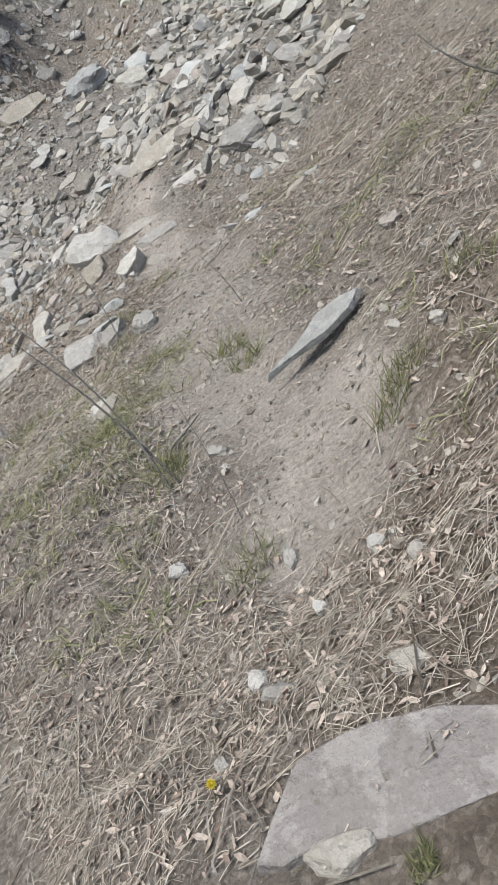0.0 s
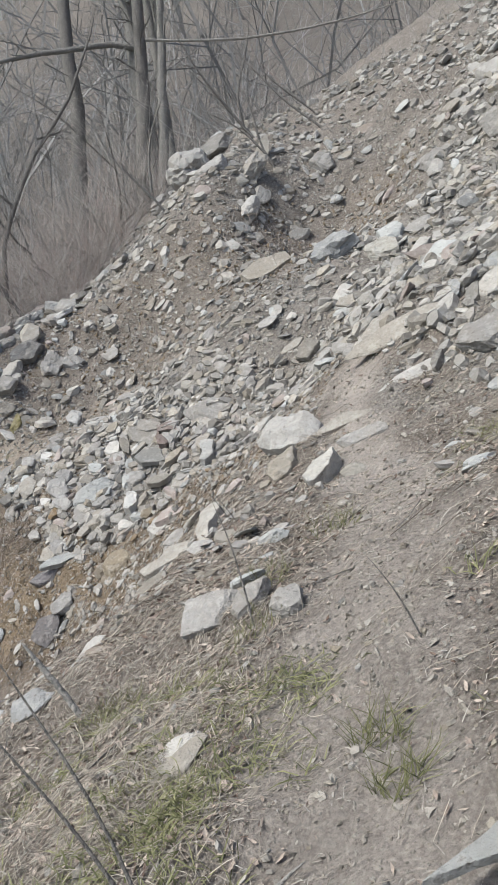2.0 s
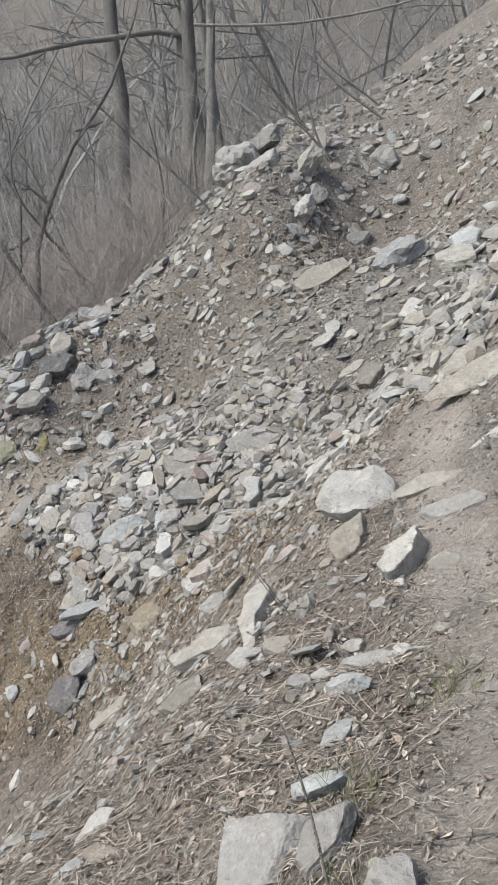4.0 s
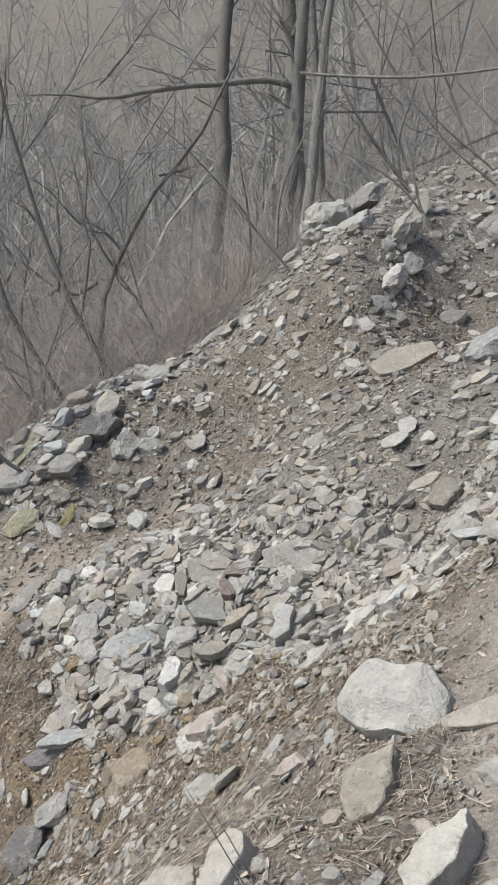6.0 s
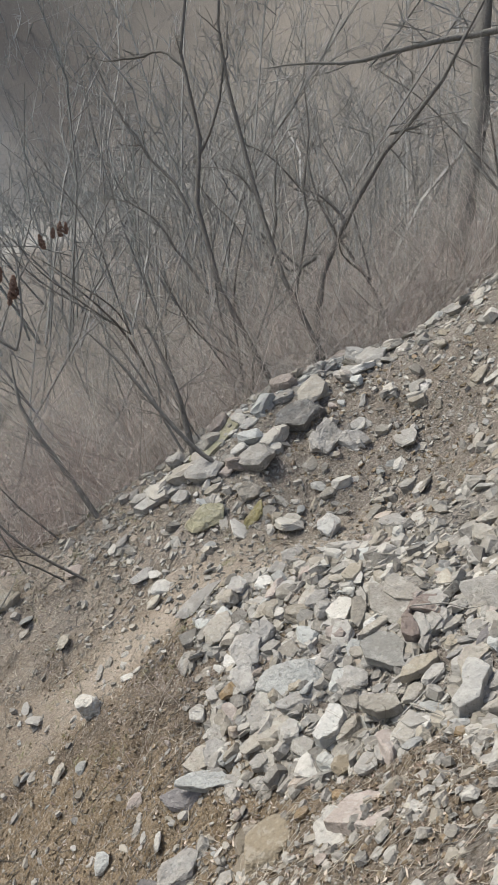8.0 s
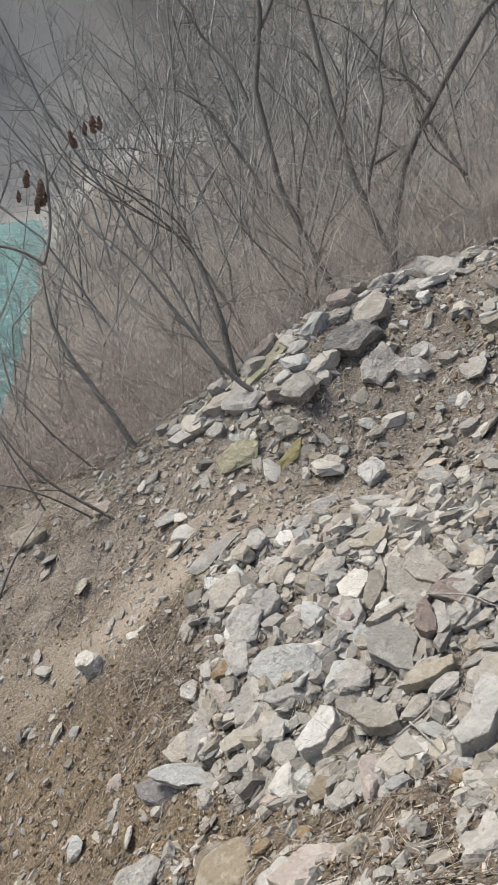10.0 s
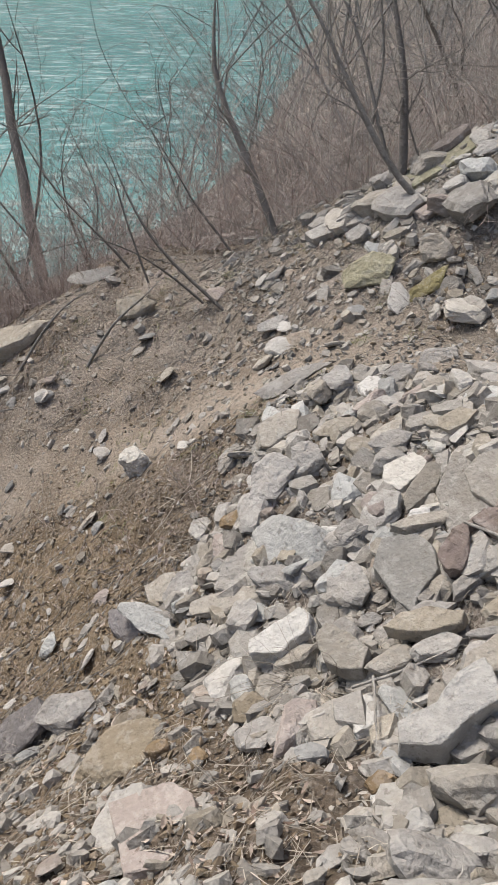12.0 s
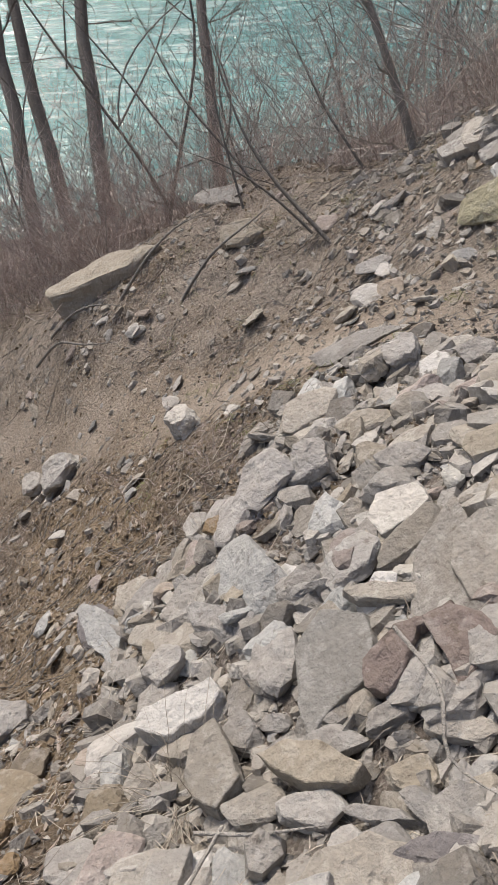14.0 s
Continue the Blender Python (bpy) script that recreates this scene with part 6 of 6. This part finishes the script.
for k, (limbs, mat) in enumerate((
    ([([(-3.0, 8.95, -1.34), (-2.85, 8.89, -1.28), (-2.68, 8.82, -1.22)], 0.005, 0.004)], BARK_PALE),
    ([([(-3.0, 8.88, -1.38), (-2.95, 9.03, -1.27), (-2.93, 9.2, -1.16)], 0.006, 0.004)], BARK_PALE),
    ([([(-0.256, 3.105, -0.09), (-0.19, 3.16, -0.04), (-0.131, 3.214, 0.0)], 0.007, 0.005)], BARK_PALE),
    ([([(-1.2, 4.1, -0.47), (-1.31, 4.11, -0.33), (-1.42, 4.12, -0.21)], 0.013, 0.011)], BARK_PALE),
    ([([(-3.31, 9.36, -1.0), (-3.1, 9.45, -0.93), (-2.95, 9.4, -0.92), (-2.85, 9.5, -0.86)], 0.006, 0.004)], BARK_PALE),
)):
    grown("dead_stalk", "pale dead stalk lying over stones and litter", "stick", limbs, mat, 90 + k, 0, 0.1, False)
for k, pts in enumerate((
    [(-7.7, 7.75, -2.82), (-7.85, 8.0, -2.5), (-8.0, 8.25, -2.32), (-8.2, 8.5, -2.34)],
    [(-8.0, 7.0, -3.36), (-7.85, 7.3, -3.0), (-7.7, 7.55, -2.84), (-7.55, 7.8, -2.78)],
    [(-7.3, 8.3, -2.6), (-7.4, 8.55, -2.25), (-7.55, 8.8, -2.15), (-7.8, 9.0, -2.1)],
    [(-7.5, 7.0, -3.3), (-7.45, 7.25, -3.0), (-7.2, 7.5, -2.9), (-7.1, 7.8, -2.8)],
)):
    grown("root", "bare grey root arching out of the eroded bank", "root", [(pts, 0.014, 0.006)], BARK_GREY, 95 + k, 4, 0.3, False)

# fallen leaves, curled
def leaf_fall(name, label, mat, count, box, keep, lo, hi, power):
    x, y = strew(rg, count, box, keep)
    turn = slope_frames(x, y, rg.uniform(0, 6.28, count), rg.normal(0, 0.5, count), rg.normal(0, 0.5, count))
    size = lo + (hi - lo) * rg.uniform(0, 1, count) ** power
    leaf = np.array([[-1, 0, 0.25], [-0.5, 0.4, 0.1], [-0.4, -0.35, 0.2], [0.1, 0, -0.05], [0.3, 0.5, 0.3], [0.4, -0.45, 0.15], [1, 0.05, 0.35]])
    tri = np.array([[0, 3, 1], [0, 2, 3], [1, 3, 4], [2, 5, 3], [3, 6, 4], [3, 5, 6]])
    slim = np.stack([np.ones(count), rg.uniform(0.25, 0.9, count), rg.uniform(0.4, 1.4, count)], 1)
    v = np.einsum("nij,nkj->nki", turn, leaf[None] * (size[:, None] * slim)[:, None]) + np.stack([x, y, ground_z(x, y) + 0.008], 1)[:, None]
    ob = part(name, (v.reshape(-1, 3), (tri[None] + (np.arange(count) * 7)[:, None, None]).reshape(-1, 3)), mat)
    return tagged(ob, label, "leaves", kind="stuff")


leaf_fall("fallen_leaves", "curled pale brown fallen leaves on the slope", DEAD_LEAF, 1300, (-7.5, 1.8, 1.0, 11), lambda x, y: ((y > 4) | (beside_walk(x, y) > 0)) * (0.2 + 0.8 * grassy(x, y)) * (1 - 0.9 * near_line(x, y, TRAIL, 0.25, 0.2)), 0.006, 0.028, 2.0)
leaf_fall("leaf_litter", "crumbled grey-brown leaf litter beside the trail", LITTER, 19000, (-2.4, 1.6, 1.5, 5.4), lambda x, y: beside_walk(x, y) * np.clip(0.3 + 1.2 * grassy(x, y), 0, 1) * (1 - 0.9 * near_line(x, y, TRAIL, 0.1, 0.22)), 0.004, 0.02, 1.9)
leaf_fall("leaf_litter", "crumbled reddish-brown leaf litter on the bank below the trail", LITTER, 11000, (-3.8, 1.4, 4.6, 8.6), lambda x, y: (0.6 + 0.4 * rough(x, y, 0.4, 58)) * off_trail(x, y) * (1 - heaped(x, y)) * (1 - 0.7 * inside(x, y, TALUS)), 0.006, 0.028, 1.6)
leaf_fall("leaf_litter", "crumbled leaf litter on the lower bank", LITTER, 5000, (-8.5, -0.8, 5.4, 9.6), lambda x, y: (0.6 + 0.4 * rough(x, y, 0.4, 57)) * off_trail(x, y) * (1 - heaped(x, y)), 0.006, 0.024, 1.6)

# green tufts that stand out beside the trail
def tuft(x, y, wide, seed, tall=0.12):
    rng = np.random.default_rng(seed)
    n = 70
    a, r = rng.uniform(0, 6.28, n), wide * np.sqrt(rng.uniform(0, 1, n))
    bx, by = x + r * np.cos(a), y + r * np.sin(a)
    base = np.stack([bx, by, ground_z(bx, by)], 1)
    up = np.stack([rng.normal(0, 0.55, n), rng.normal(0, 0.55, n), np.full(n, 1.0)], 1)
    p, rad = stalks(rng, base, up, rng.uniform(0.3 * tall, tall, n), np.full(n, 0.0016), 4, 0.35, 0.8)
    return tagged(part("grass_tuft", tubes(p, rad), GREEN), "small fresh green grass tuft beside the trail", "grass tuft", "green tufts")


tuft(0.03, 2.37, 0.07, 1)
tuft(0.49, 2.66, 0.06, 2)
tuft(0.44, 2.57, 0.06, 3)
tuft(-0.04, 3.55, 0.07, 4)
tuft(-0.67, 4.66, 0.1, 5)
tuft(-0.25, 3.04, 0.07, 6)
tuft(0.72, 2.88, 0.08, 7)
tuft(-1.06, 4.09, 0.1, 8)
tuft(-0.59, 4.28, 0.12, 9)
tuft(-0.28, 2.98, 0.1, 10)
tuft(-0.55, 3.35, 0.12, 11)
tuft(-0.5, 5.15, 0.12, 12)
tuft(0.03, 3.39, 0.06, 13)
tuft(0.3, 1.38, 0.025, 14, 0.04)

# a dandelion in flower
flower = new("dandelion")
fz = float(ground_z(np.array([-0.04]), np.array([1.66]))[0])
flower.location = (-0.04, 1.66, fz)
bm = bmesh.new()
for k in range(60):
    a, tilt = k * 2.4, 20 + 70 * (k / 60)
    m = pose(0, 0, 0.045, 0, 0, math.degrees(a)) @ pose(0, 0, 0, 0, tilt, 0)
    bmesh.ops.create_cone(bm, cap_ends=True, segments=4, radius1=0.0012, radius2=0.0006, depth=0.011, matrix=m @ Matrix.Translation((0, 0, 0.006)))
part("blossom", bm, PETAL, flower, "yellow blossom")
part("stalk", tubes([np.array([[0, 0, -0.01], [0.002, 0, 0.015], [0.0, 0.001, 0.03], [0, 0, 0.045]])], [np.full(4, 0.0016)], 6), GREEN, flower)
tagged(flower, "small yellow dandelion in flower among dry grass", "flower")
